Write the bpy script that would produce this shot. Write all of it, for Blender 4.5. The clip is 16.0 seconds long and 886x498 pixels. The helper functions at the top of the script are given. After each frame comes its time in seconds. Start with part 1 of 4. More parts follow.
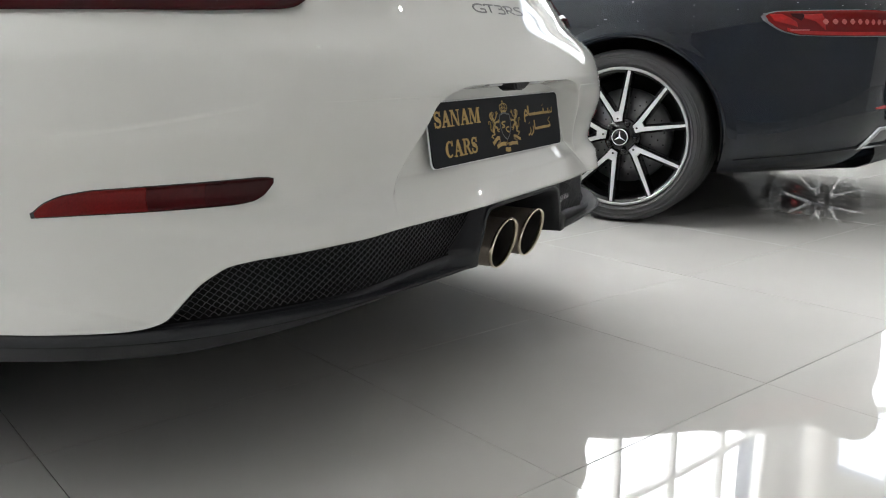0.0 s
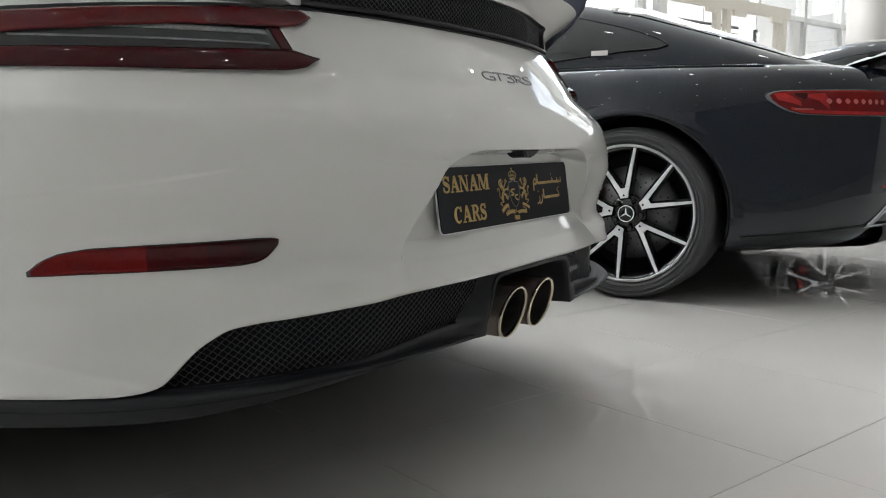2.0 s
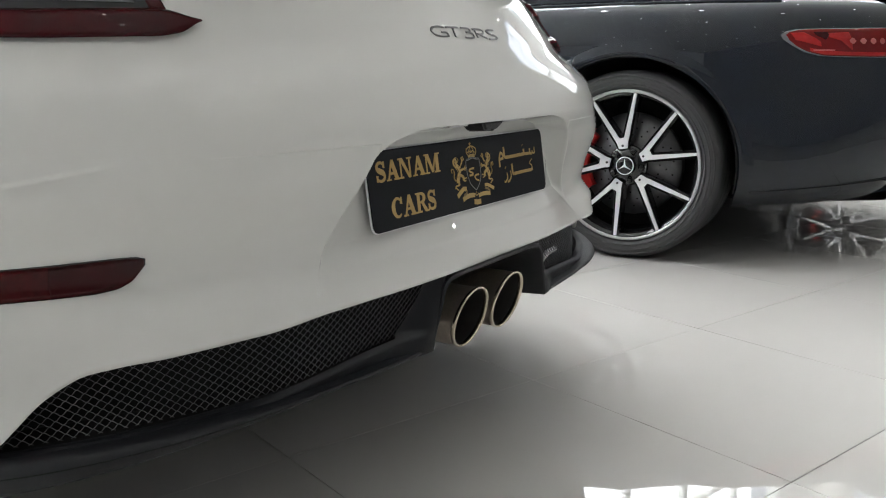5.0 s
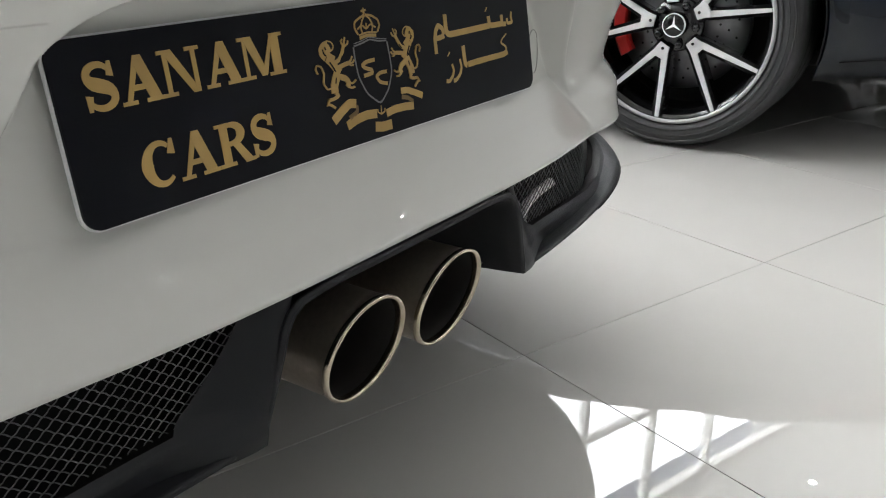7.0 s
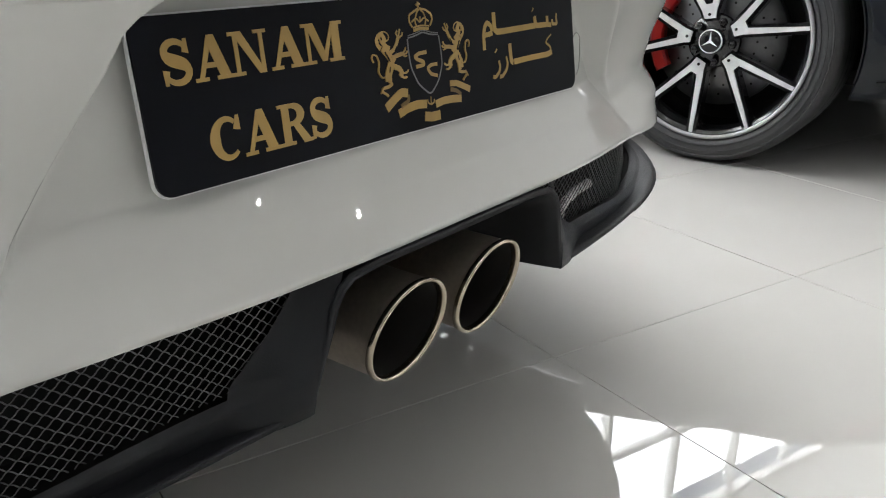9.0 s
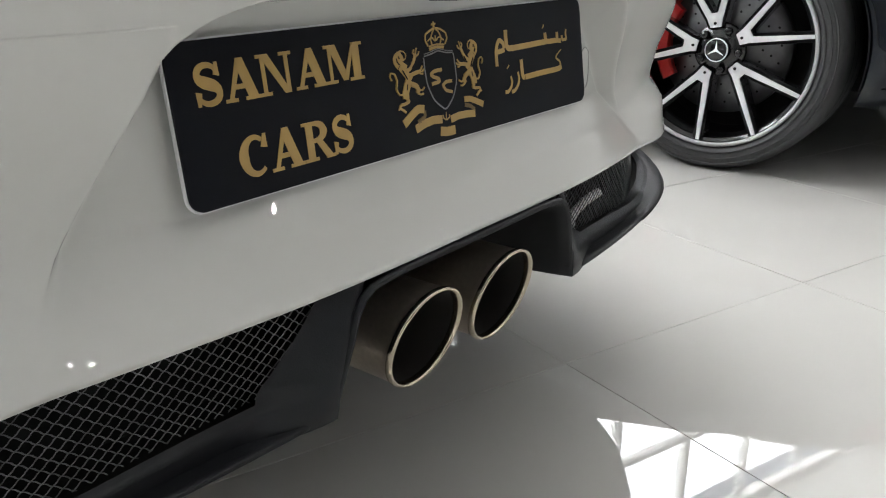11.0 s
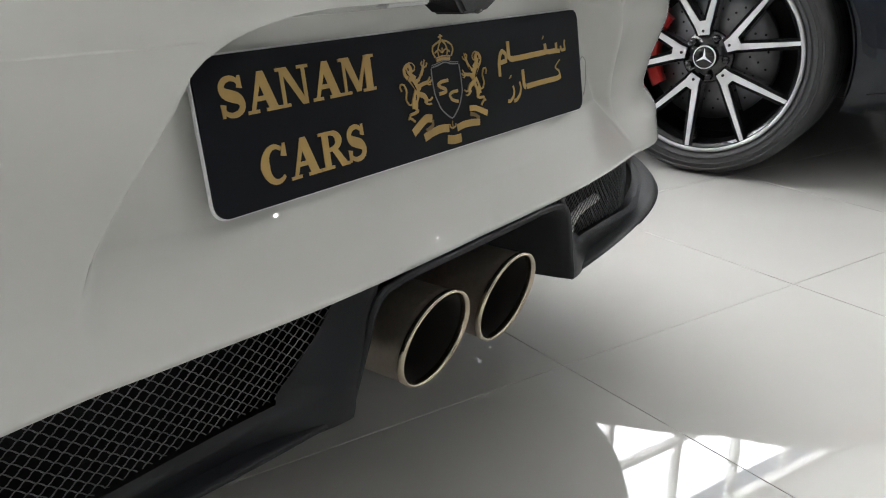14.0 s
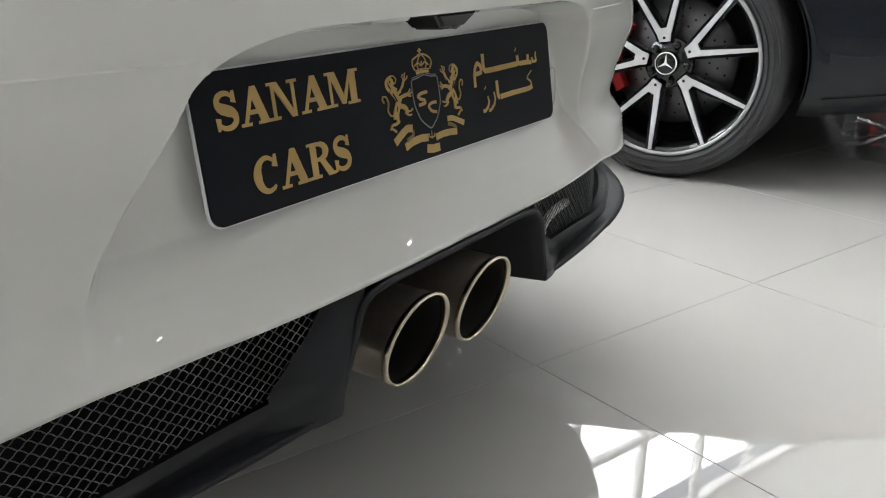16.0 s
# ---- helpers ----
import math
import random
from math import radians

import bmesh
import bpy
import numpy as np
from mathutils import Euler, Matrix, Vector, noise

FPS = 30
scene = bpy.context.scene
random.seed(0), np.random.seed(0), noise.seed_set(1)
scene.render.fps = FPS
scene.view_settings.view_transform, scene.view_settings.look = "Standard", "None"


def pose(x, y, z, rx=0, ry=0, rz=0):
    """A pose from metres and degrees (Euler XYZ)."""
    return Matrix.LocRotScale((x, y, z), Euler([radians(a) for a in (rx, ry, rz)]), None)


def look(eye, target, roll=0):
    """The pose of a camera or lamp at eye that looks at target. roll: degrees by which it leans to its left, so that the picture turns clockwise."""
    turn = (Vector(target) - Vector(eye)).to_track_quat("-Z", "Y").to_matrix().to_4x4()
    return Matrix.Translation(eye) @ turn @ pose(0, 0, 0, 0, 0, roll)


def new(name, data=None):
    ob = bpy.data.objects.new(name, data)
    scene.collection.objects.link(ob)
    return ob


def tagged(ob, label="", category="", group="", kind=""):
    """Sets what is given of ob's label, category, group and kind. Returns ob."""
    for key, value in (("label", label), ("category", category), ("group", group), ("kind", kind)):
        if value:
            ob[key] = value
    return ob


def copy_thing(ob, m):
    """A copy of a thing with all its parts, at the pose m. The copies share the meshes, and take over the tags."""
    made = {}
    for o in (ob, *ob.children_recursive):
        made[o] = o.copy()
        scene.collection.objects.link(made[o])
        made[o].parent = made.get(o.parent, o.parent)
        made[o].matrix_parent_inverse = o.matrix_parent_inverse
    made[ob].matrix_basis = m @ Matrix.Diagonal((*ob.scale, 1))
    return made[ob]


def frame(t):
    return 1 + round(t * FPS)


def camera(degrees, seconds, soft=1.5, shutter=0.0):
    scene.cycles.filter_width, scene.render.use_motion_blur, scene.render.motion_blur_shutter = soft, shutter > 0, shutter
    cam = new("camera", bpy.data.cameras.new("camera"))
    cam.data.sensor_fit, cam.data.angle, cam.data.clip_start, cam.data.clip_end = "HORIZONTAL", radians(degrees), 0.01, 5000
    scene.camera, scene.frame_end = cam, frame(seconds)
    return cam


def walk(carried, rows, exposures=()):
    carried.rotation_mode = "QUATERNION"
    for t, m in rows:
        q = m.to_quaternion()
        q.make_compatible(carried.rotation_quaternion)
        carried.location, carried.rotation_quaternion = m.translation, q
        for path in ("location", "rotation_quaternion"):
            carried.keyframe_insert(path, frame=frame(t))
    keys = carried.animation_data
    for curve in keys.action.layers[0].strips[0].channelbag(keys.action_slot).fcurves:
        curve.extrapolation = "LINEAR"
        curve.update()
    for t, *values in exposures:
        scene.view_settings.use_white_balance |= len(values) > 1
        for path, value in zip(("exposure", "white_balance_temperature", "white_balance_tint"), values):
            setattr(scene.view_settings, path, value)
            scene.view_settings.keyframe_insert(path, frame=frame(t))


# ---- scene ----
cam = camera(55.0, 16.0, 1.1)
PATH = [
    (0, (-1.433, -0.734, 0.653), (0.235, 0.276, 0.21), -0.2),
    (0.5, (-1.442, -0.731, 0.665), (0.242, 0.284, 0.301), -0.1),
    (1, (-1.443, -0.738, 0.675), (0.253, 0.284, 0.398), -0.1),
    (1.5, (-1.442, -0.735, 0.67), (0.259, 0.281, 0.396), -0.4),
    (2, (-1.41, -0.71, 0.622), (0.283, 0.323, 0.368), 0.2),
    (2.5, (-1.355, -0.689, 0.575), (0.338, 0.344, 0.317), 1.6),
    (3, (-1.342, -0.702, 0.538), (0.347, 0.332, 0.265), 1.3),
    (3.5, (-1.334, -0.697, 0.524), (0.361, 0.314, 0.204), 1.2),
    (3.7, (-1.336, -0.698, 0.525), (0.359, 0.313, 0.204), 0.9),
    (5.8, (-0.827, -0.532, 0.756), (0.805, 0.509, 0.255), -0.9),
    (6, (-0.739, -0.488, 0.714), (0.887, 0.55, 0.187), -1.2),
    (6.5, (-0.6, -0.451, 0.649), (0.964, 0.593, -0.032), -1.0),
    (7, (-0.518, -0.428, 0.643), (1.006, 0.63, -0.104), -0.3),
    (7.5, (-0.512, -0.434, 0.636), (0.998, 0.651, -0.1), 1.0),
    (8, (-0.524, -0.443, 0.631), (0.982, 0.652, -0.099), 1.0),
    (8.5, (-0.536, -0.436, 0.632), (0.965, 0.672, -0.089), 1.2),
    (9, (-0.552, -0.435, 0.63), (0.947, 0.68, -0.084), 0.9),
    (9.5, (-0.564, -0.436, 0.638), (0.932, 0.685, -0.071), 0.8),
    (12, (-0.576, -0.448, 0.644), (0.923, 0.684, -0.044), -0.1),
    (12.5, (-0.575, -0.45, 0.649), (0.932, 0.672, -0.038), -0.5),
    (13, (-0.579, -0.452, 0.647), (0.926, 0.673, -0.036), -0.3),
    (13.5, (-0.591, -0.452, 0.639), (0.913, 0.674, -0.047), 0.2),
    (14, (-0.606, -0.445, 0.647), (0.908, 0.67, -0.033), 0.0),
    (14.5, (-0.618, -0.448, 0.656), (0.927, 0.628, -0.02), 0.5),
    (15, (-0.634, -0.448, 0.662), (0.924, 0.609, -0.014), 0.4),
    (15.5, (-0.642, -0.451, 0.663), (0.918, 0.604, -0.012), 0.4),
    (16, (-0.64, -0.452, 0.659), (0.924, 0.598, -0.013), 0.2),
]
EXPOSURES = [(0, .55), (0.5, .48), (1.0, .04), (1.5, -.06), (2.0, .15), (2.5, .35), (3.0, .47), (3.5, .46), (5.8, .45), (9.5, .54), (12.0, .56), (14.0, .50), (16.0, .44)]
walk(cam, [(t, look(eye, target, roll)) for t, eye, target, roll in PATH], EXPOSURES)

# ---- world, sun and large lights ----
world = bpy.data.worlds.new("sky")
scene.world = world
world.use_nodes = True
wn = world.node_tree.nodes
sky = wn.new("ShaderNodeTexSky")
sky.sky_type, sky.sun_disc = "NISHITA", False
sky.sun_elevation, sky.sun_rotation = radians(55), radians(100)
world.node_tree.links.new(sky.outputs[0], wn["Background"].inputs[0])
wn["Background"].inputs[1].default_value = 0.15
LIGHT_N, LIGHT_E = 1650, 50      # watts through the two glazed walls
sun = bpy.data.lights.new("sun", "SUN")
sun.energy, sun.angle, sun.color = 5.0, radians(0.5), (1.0, .96, .9)
new("sun", sun).matrix_basis = look((0, 0, 14), (8, 14, 0))

GRID = radians(-19.2)      # the room and its tiles stand turned against the parked cars
CG, SG = math.cos(GRID), math.sin(GRID)


def room(u, v, z=0.0):
    """From the room's axes (u across the glazed end, v along it) to the world."""
    return Vector((CG * u - SG * v, SG * u + CG * v, z))


# ---- materials ----
def mat(name, color, rough=0.5, metal=0.0, coat=0.0, bump=0.0, scale=30.0, vary=0.0, spec=0.5):
    m = bpy.data.materials.new(name)
    m.use_nodes = True
    nt = m.node_tree
    b = nt.nodes["Principled BSDF"]
    b.inputs["Base Color"].default_value = (*color, 1)
    b.inputs["Roughness"].default_value = rough
    b.inputs["Metallic"].default_value = metal
    b.inputs["Coat Weight"].default_value = coat
    b.inputs["Coat Roughness"].default_value = 0.006
    b.inputs["Specular IOR Level"].default_value = spec
    if vary or bump:
        tc = nt.nodes.new("ShaderNodeTexCoord")
        no = nt.nodes.new("ShaderNodeTexNoise")
        no.inputs["Scale"].default_value = scale
        no.inputs["Detail"].default_value = 6
        nt.links.new(tc.outputs["Object"], no.inputs["Vector"])
        if vary:
            mix = nt.nodes.new("ShaderNodeMix")
            mix.data_type = "RGBA"
            mix.inputs[6].default_value = (*[c * (1 - vary) for c in color], 1)
            mix.inputs[7].default_value = (*[min(1, c * (1 + vary)) for c in color], 1)
            nt.links.new(no.outputs[0], mix.inputs[0])
            nt.links.new(mix.outputs[2], b.inputs["Base Color"])
        if bump:
            bu = nt.nodes.new("ShaderNodeBump")
            bu.inputs["Strength"].default_value = bump
            bu.inputs["Distance"].default_value = 0.002
            nt.links.new(no.outputs[0], bu.inputs["Height"])
            nt.links.new(bu.outputs[0], b.inputs["Normal"])
    return m


def glow(name, color, strength):
    m = bpy.data.materials.new(name)
    m.use_nodes = True
    b = m.node_tree.nodes["Principled BSDF"]
    b.inputs["Base Color"].default_value = (*color, 1)
    b.inputs["Emission Color"].default_value = (*color, 1)
    b.inputs["Emission Strength"].default_value = strength
    return m


M_WHITE = mat("white_paint", (0.585, 0.585, 0.56), 0.4, coat=1.0, spec=0.0)
M_NAVY = mat("blue_black_paint", (0.0058, 0.0086, 0.0145), 0.3, coat=1.0, spec=0.0)
M_BLACK = mat("black_plastic", (0.0115, 0.0120, 0.0145), 0.42, bump=0.15, scale=900, vary=0.15, spec=0.28)
M_GLOSSBLACK = mat("gloss_black", (0.008, 0.008, 0.009), 0.12, coat=0.5)
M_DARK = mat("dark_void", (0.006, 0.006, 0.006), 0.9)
M_TYRE = mat("tyre_rubber", (0.036, 0.036, 0.038), 0.50, bump=0.3, scale=160, vary=0.25)
M_SILVER = mat("machined_aluminium", (0.85, 0.85, 0.86), 0.31, 0.35, bump=0.05, scale=90, vary=0.08)
M_RIM = mat("machined_rim_edge", (0.46, 0.46, 0.47), 0.34, 0.4, vary=0.1, scale=9)
M_STEEL = mat("brushed_steel", (0.50, 0.43, 0.36), 0.34, 0.85, bump=0.1, scale=200, vary=0.2)
M_RED = mat("red_lens", (0.036, 0.0015, 0.003), 0.3, coat=0.5, spec=0.0)
M_REDUP = mat("upper_red_lens", (0.12, 0.004, 0.004), 0.3, coat=0.5, spec=0.0)
M_REDBAR = mat("dark_red_bar", (0.075, 0.003, 0.005), 0.3, coat=0.7, spec=0.0, vary=0.25, scale=9)
M_REDBRIGHT = mat("bright_red_lens", (0.30, 0.010, 0.009), 0.3, coat=1.0, spec=0.0, vary=0.4, scale=30)
M_SMOKE = mat("smoked_lens", (0.016, 0.017, 0.019), 0.3, coat=1.0, spec=0.0)
M_CALIPER = mat("red_caliper", (0.42, 0.012, 0.010), 0.35, coat=0.6)
M_PLATE = mat("black_plate", (0.0045, 0.005, 0.008), 0.36, spec=0.12)
M_GOLD = mat("gold_print", (0.40, 0.255, 0.075), 0.45, vary=0.15, scale=60)
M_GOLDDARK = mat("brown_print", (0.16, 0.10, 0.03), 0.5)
M_MESH = mat("grille_mesh", (0.125, 0.127, 0.132), 0.4)
M_WALL = mat("white_wall", (0.75, 0.75, 0.74), 0.7, bump=0.1, scale=60, vary=0.03)
M_CEILING = mat("ceiling_paint", (0.50, 0.50, 0.49), 0.7, vary=0.03, scale=20)
M_GREYWALL = mat("light_grey_wall", (0.52, 0.52, 0.52), 0.7, bump=0.1, scale=60, vary=0.06)
M_PALEWALL = mat("pale_grey_wall", (0.50, 0.50, 0.50), 0.7, bump=0.1, scale=60, vary=0.06)
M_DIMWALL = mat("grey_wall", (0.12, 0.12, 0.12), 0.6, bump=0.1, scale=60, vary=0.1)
M_TILE = mat("polished_tile", (0.575, 0.565, 0.54), 0.0, vary=0.05, scale=3.0, spec=1.0)
_t = M_TILE.node_tree
_g = _t.nodes.new("ShaderNodeNewGeometry")
_w = _t.nodes.new("ShaderNodeTexNoise")
_w.inputs["Scale"].default_value, _w.inputs["Detail"].default_value = 3.2, 0.0
_u = _t.nodes.new("ShaderNodeBump")
_u.inputs["Strength"].default_value, _u.inputs["Distance"].default_value = 0.11, 0.002
_t.links.new(_g.outputs["Position"], _w.inputs["Vector"])
_t.links.new(_w.outputs[0], _u.inputs["Height"])
_t.links.new(_u.outputs[0], _t.nodes["Principled BSDF"].inputs["Normal"])
M_GROUT = mat("grout", (0.05, 0.048, 0.045), 0.8)
M_FRAME = mat("window_frame", (0.85, 0.85, 0.83), 0.35, vary=0.05)
M_GLASSDARK = mat("tinted_glass", (0.012, 0.014, 0.015), 0.03, coat=0.3)

M_PLASTIC_WHITE = mat("white_plastic", (0.82, 0.82, 0.82), 0.4)
M_GREYPRINT = mat("grey_print", (0.16, 0.16, 0.17), 0.4)
M_DISC = mat("brake_iron", (0.16, 0.16, 0.165), 0.40, 1.0, vary=0.3, scale=40)
M_LENSWHITE = mat("clear_lens", (0.55, 0.56, 0.57), 0.08, coat=1.0)
M_LENSGREY = mat("grey_lens", (0.11, 0.11, 0.12), 0.15, coat=1.0)
M_LENSPINK = mat("pale_red_lens", (0.40, 0.07, 0.065), 0.1, coat=1.0)
M_SHADOWGAP = mat("panel_gap", (0.26, 0.26, 0.25), 0.6)
M_REFLECTOR = mat("reflector_red", (0.028, 0.002, 0.003), 0.3, coat=0.35, spec=0.0, vary=0.35, scale=18)
M_PRISM = mat("lit_prism_red", (0.12, 0.006, 0.006), 0.3, coat=0.35, spec=0.0, vary=0.3, scale=400)
M_REDMID = mat("middle_red", (0.045, 0.003, 0.004), 0.3, coat=0.35, spec=0.0, vary=0.5, scale=120)
M_LED = mat("led_strip", (0.14, 0.145, 0.15), 0.2, coat=1.0, vary=0.7, scale=260)
M_BADGE = mat("dark_badge", (0.10, 0.10, 0.10), 0.35, 0.4)
M_STRUT = mat("strut_metal", (0.045, 0.05, 0.07), 0.38, 0.3, bump=0.1, scale=300)
M_TIP = mat("bright_pipe_end", (0.66, 0.58, 0.46), 0.22, 1.0, bump=0.05, scale=400, vary=0.12)
M_BORE = mat("dark_bore", (0.012, 0.010, 0.009), 0.75, vary=0.4, scale=50)
M_CHROME = mat("chrome", (0.55, 0.56, 0.58), 0.10, 1.0)
M_COLUMN = mat("column_paint", (0.66, 0.64, 0.61), 0.6, vary=0.03)
M_CREAM = mat("cream_metal", (0.80, 0.75, 0.66), 0.4, vary=0.05)
M_PAVING = mat("paving", (0.4, 0.39, 0.37), 0.8, vary=0.2, scale=2)
M_SLAT = mat("slat", (0.80, 0.80, 0.79), 0.5, vary=0.06, scale=4)
M_LAMP = glow("downlight_lamp", (1.0, 0.98, 0.96), 190.0)
M_SPOT = glow("spot_lamp", (1.0, 0.98, 0.96), 45.0)
M_PANE = bpy.data.materials.new("clear_glass")
M_PANE.use_nodes = True
_b = M_PANE.node_tree.nodes["Principled BSDF"]
_b.inputs["Transmission Weight"].default_value, _b.inputs["Roughness"].default_value, _b.inputs["IOR"].default_value = 1.0, 0.0, 1.45
_b.inputs["Base Color"].default_value = (.97, .98, .97, 1)

# ---- mesh helpers ----
def link_mesh(name, verts, faces, material, parent=None, label="", smooth=True):
    me = bpy.data.meshes.new(name)
    me.from_pydata([tuple(v) for v in verts], [], faces)
    me.update()
    if smooth:
        me.shade_smooth()
    me.materials.append(material)
    ob = new(name, me)
    ob.parent = parent
    if label:
        ob["label"] = label
    return ob


def part(name, bm, material, parent=None, label="", smooth=False):
    me = bpy.data.meshes.new(name)
    bmesh.ops.recalc_face_normals(bm, faces=bm.faces[:])
    bm.to_mesh(me)
    bm.free()
    if smooth:
        me.shade_smooth()
    me.materials.append(material)
    ob = new(name, me)
    ob.parent = parent
    if label:
        ob["label"] = label
    return ob


def thing(name, label, category, m=None, group="", kind=""):
    ob = new(name)
    if m is not None:
        ob.matrix_basis = m
    return tagged(ob, label, category, group, kind)


def box_into(bm, lo, hi, m=None):
    c = [(a + b) / 2 for a, b in zip(lo, hi)]
    s = [b - a for a, b in zip(lo, hi)]
    r = bmesh.ops.create_cube(bm, size=1)
    bmesh.ops.scale(bm, vec=s, verts=r["verts"])
    bmesh.ops.translate(bm, vec=c, verts=r["verts"])
    if m is not None:
        bmesh.ops.transform(bm, matrix=m, verts=r["verts"])
    return r["verts"]


def box(name, lo, hi, material, parent=None, label="", bevel=0.0, m=None):
    bm = bmesh.new()
    box_into(bm, lo, hi, m)
    if bevel:
        bmesh.ops.bevel(bm, geom=bm.edges[:], offset=bevel, segments=2, affect="EDGES")
    return part(name, bm, material, parent, label)


def grid_mesh(name, P, material, parent=None, label="", wrap=False, keep=None, flip=False):
    """A sheet from an array of points P[row, column]; keep masks its faces."""
    r, c, _ = P.shape
    idx = np.arange(r * c).reshape(r, c)
    a, b = idx[:-1, :], idx[1:, :]
    if wrap:
        q = np.stack([a, np.roll(a, -1, 1), np.roll(b, -1, 1), b], -1)
    else:
        q = np.stack([a[:, :-1], a[:, 1:], b[:, 1:], b[:, :-1]], -1)
    if flip:
        q = q[..., ::-1]
    q = q.reshape(-1, 4) if keep is None else q[keep]
    me = bpy.data.meshes.new(name)
    me.from_pydata(P.reshape(-1, 3), [], q)
    me.update()
    me.shade_smooth()
    me.materials.append(material)
    ob = new(name, me)
    ob.parent = parent
    if label:
        ob["label"] = label
    return ob


def lathe(name, prof, material, parent=None, label="", n=64, m=None):
    """Turns (radius, height) about the local x axis: height runs along x."""
    th = np.linspace(0, 2 * np.pi, n, endpoint=False)
    pr = np.array(prof, float)
    P = np.stack([np.repeat(pr[:, 1:2], n, 1), pr[:, :1] * np.cos(th), pr[:, :1] * np.sin(th)], -1)
    if m is not None:
        M = np.array(m)
        P = P @ M[:3, :3].T + M[:3, 3]
    return grid_mesh(name, P, material, parent, label, wrap=True)


def smooth01(x):
    x = np.clip(x, 0, 1)
    return x * x * (3 - 2 * x)


def slab(name, outline, thick, material, parent, m=None, label="", bevel=0.0):
    """A flat piece from an outline of (x, z) points, thick along y."""
    bm = bmesh.new()
    f = bm.faces.new([bm.verts.new((x, 0, z)) for x, z in outline])
    r = bmesh.ops.extrude_face_region(bm, geom=[f])
    bmesh.ops.translate(bm, vec=(0, thick, 0), verts=[e for e in r["geom"] if isinstance(e, bmesh.types.BMVert)])
    if bevel:
        bmesh.ops.bevel(bm, geom=[e for e in bm.edges], offset=bevel, segments=2, affect="EDGES")
    if m is not None:
        bmesh.ops.transform(bm, matrix=m, verts=bm.verts[:])
    return part(name, bm, material, parent, label)


def tube(name, pts, r, material, parent=None, label="", n=8, closed=False):
    """A round rod along points; r is a radius or one for each point."""
    P = np.array(pts, float)
    k = len(P)
    rr = np.broadcast_to(np.array(r, float), (k,))
    if closed:
        T = np.roll(P, -1, 0) - np.roll(P, 1, 0)
    else:
        T = np.gradient(P, axis=0)
    T /= np.linalg.norm(T, axis=1, keepdims=True)
    ref = np.array([0.0, 0, 1]) if np.abs(T[:, 2]).max() < .9 else np.array([.31, .95, .05])
    S = np.cross(T, ref)
    S /= np.linalg.norm(S, axis=1, keepdims=True)
    U = np.cross(S, T)
    a = np.linspace(0, 2 * np.pi, n, endpoint=False)
    G = P[:, None] + rr[:, None, None] * (np.cos(a)[None, :, None] * S[:, None] + np.sin(a)[None, :, None] * U[:, None])
    if closed:
        G = np.concatenate([G, G[:1]])
    return grid_mesh(name, G, material, parent, label, wrap=True)


def arch_shell(name, r, width, cx, y, z, sx, parent):
    """The dark inside of a wheel arch, open below."""
    a = np.linspace(radians(-12), radians(192), 50)
    rows_ = []
    for rr, d in ((r, 0), (r, width), (.03, width + .01)):
        rows_.append(np.stack([np.full(50, cx - sx * d), y + rr * np.cos(a), z + rr * np.sin(a)], -1))
    return grid_mesh(name, np.array(rows_), M_DARK, parent)


def smooth_interp(x, xp, fp, w=.02):
    """Straight lines between keys, with their corners eased over w."""
    offs = np.linspace(-1, 1, 17)
    wts = np.cos(offs * np.pi / 2) ** 2
    return sum(np.interp(x + 1.3 * o * w, xp, fp) * k for o, k in zip(offs, wts)) / wts.sum()


# ---- white sports car ----
W = 0.93
Z_KEYS = [.20, .28, .31, .36, .40, .45, .49, .55, .60, .64, .68, .71, .734, .77, .80, .84]
Y_KEYS = [-.02, -.030, -.034, -.046, -.052, -.055, -.056, -.055, -.050, -.040, -.018, .003, .019, .045, .068, .10]


def tail_y(z):
    return smooth_interp(z, Z_KEYS, Y_KEYS, .02)


def tail_n(z):
    return smooth_interp(z, [.28, .31, .36, .41, .47, .50, .56, .66, .71, .9], [3.3, 3.2, 2.9, 2.75, 2.62, 2.65, 2.98, 2.98, 2.56, 2.5], .014)


def shell_y(x, z):
    """How far forward the bare shell lies at a height z and x metres off the car's middle."""
    u = np.clip(np.abs(x) / W, 0, .9999)
    n = tail_n(z)
    return tail_y(z) + 1 - (1 - u ** n) ** (1 / n)


def plate_y(z):
    return (z - .47) * .14 - .009


def hollow(x, z):
    """How far the panel falls back beside and below the plate before it flares out to the hem."""
    fall = smooth_interp(z, [.400, .440, .465, .52, .576, .604], [0, .0310, .0335, .0240, .0120, 0], .008)
    return fall * (1 - smooth01((np.abs(x) - .325) / .20))


def recess(x, z):
    """The plate's hollow, inward from the bare shell: a flat floor, slanting side walls and an apron below."""
    ax = np.abs(x)
    base = hollow(x, z)
    edge = .283 + .55 * np.maximum(0, .585 - z)
    a = (edge - ax) / (.008 + .17 * np.maximum(0, z - .44))
    b = (.606 - .022 * np.clip((ax - .17) / .115, 0, 1.2) ** 2.2 - z) / .010
    e = np.clip(1 - np.hypot(np.maximum(0, 1 - a), np.maximum(0, 1 - b)), 0, 1)
    inner = plate_y(np.maximum(z, .466)) + .004 - tail_y(z) - .72 * np.maximum(0, .466 - z)
    return base + e ** .9 * np.maximum(0, inner - base)


def low_z(x):
    """The shell's lower edge at the tail: high over the mesh openings, low at the corners."""
    ax = np.abs(x)
    return smooth_interp(ax, [0, .3, .49, .60, .635, .67, .712, .75, 1.2], [.400, .398, .392, .385, .378, .354, .312, .306, .306], .012)


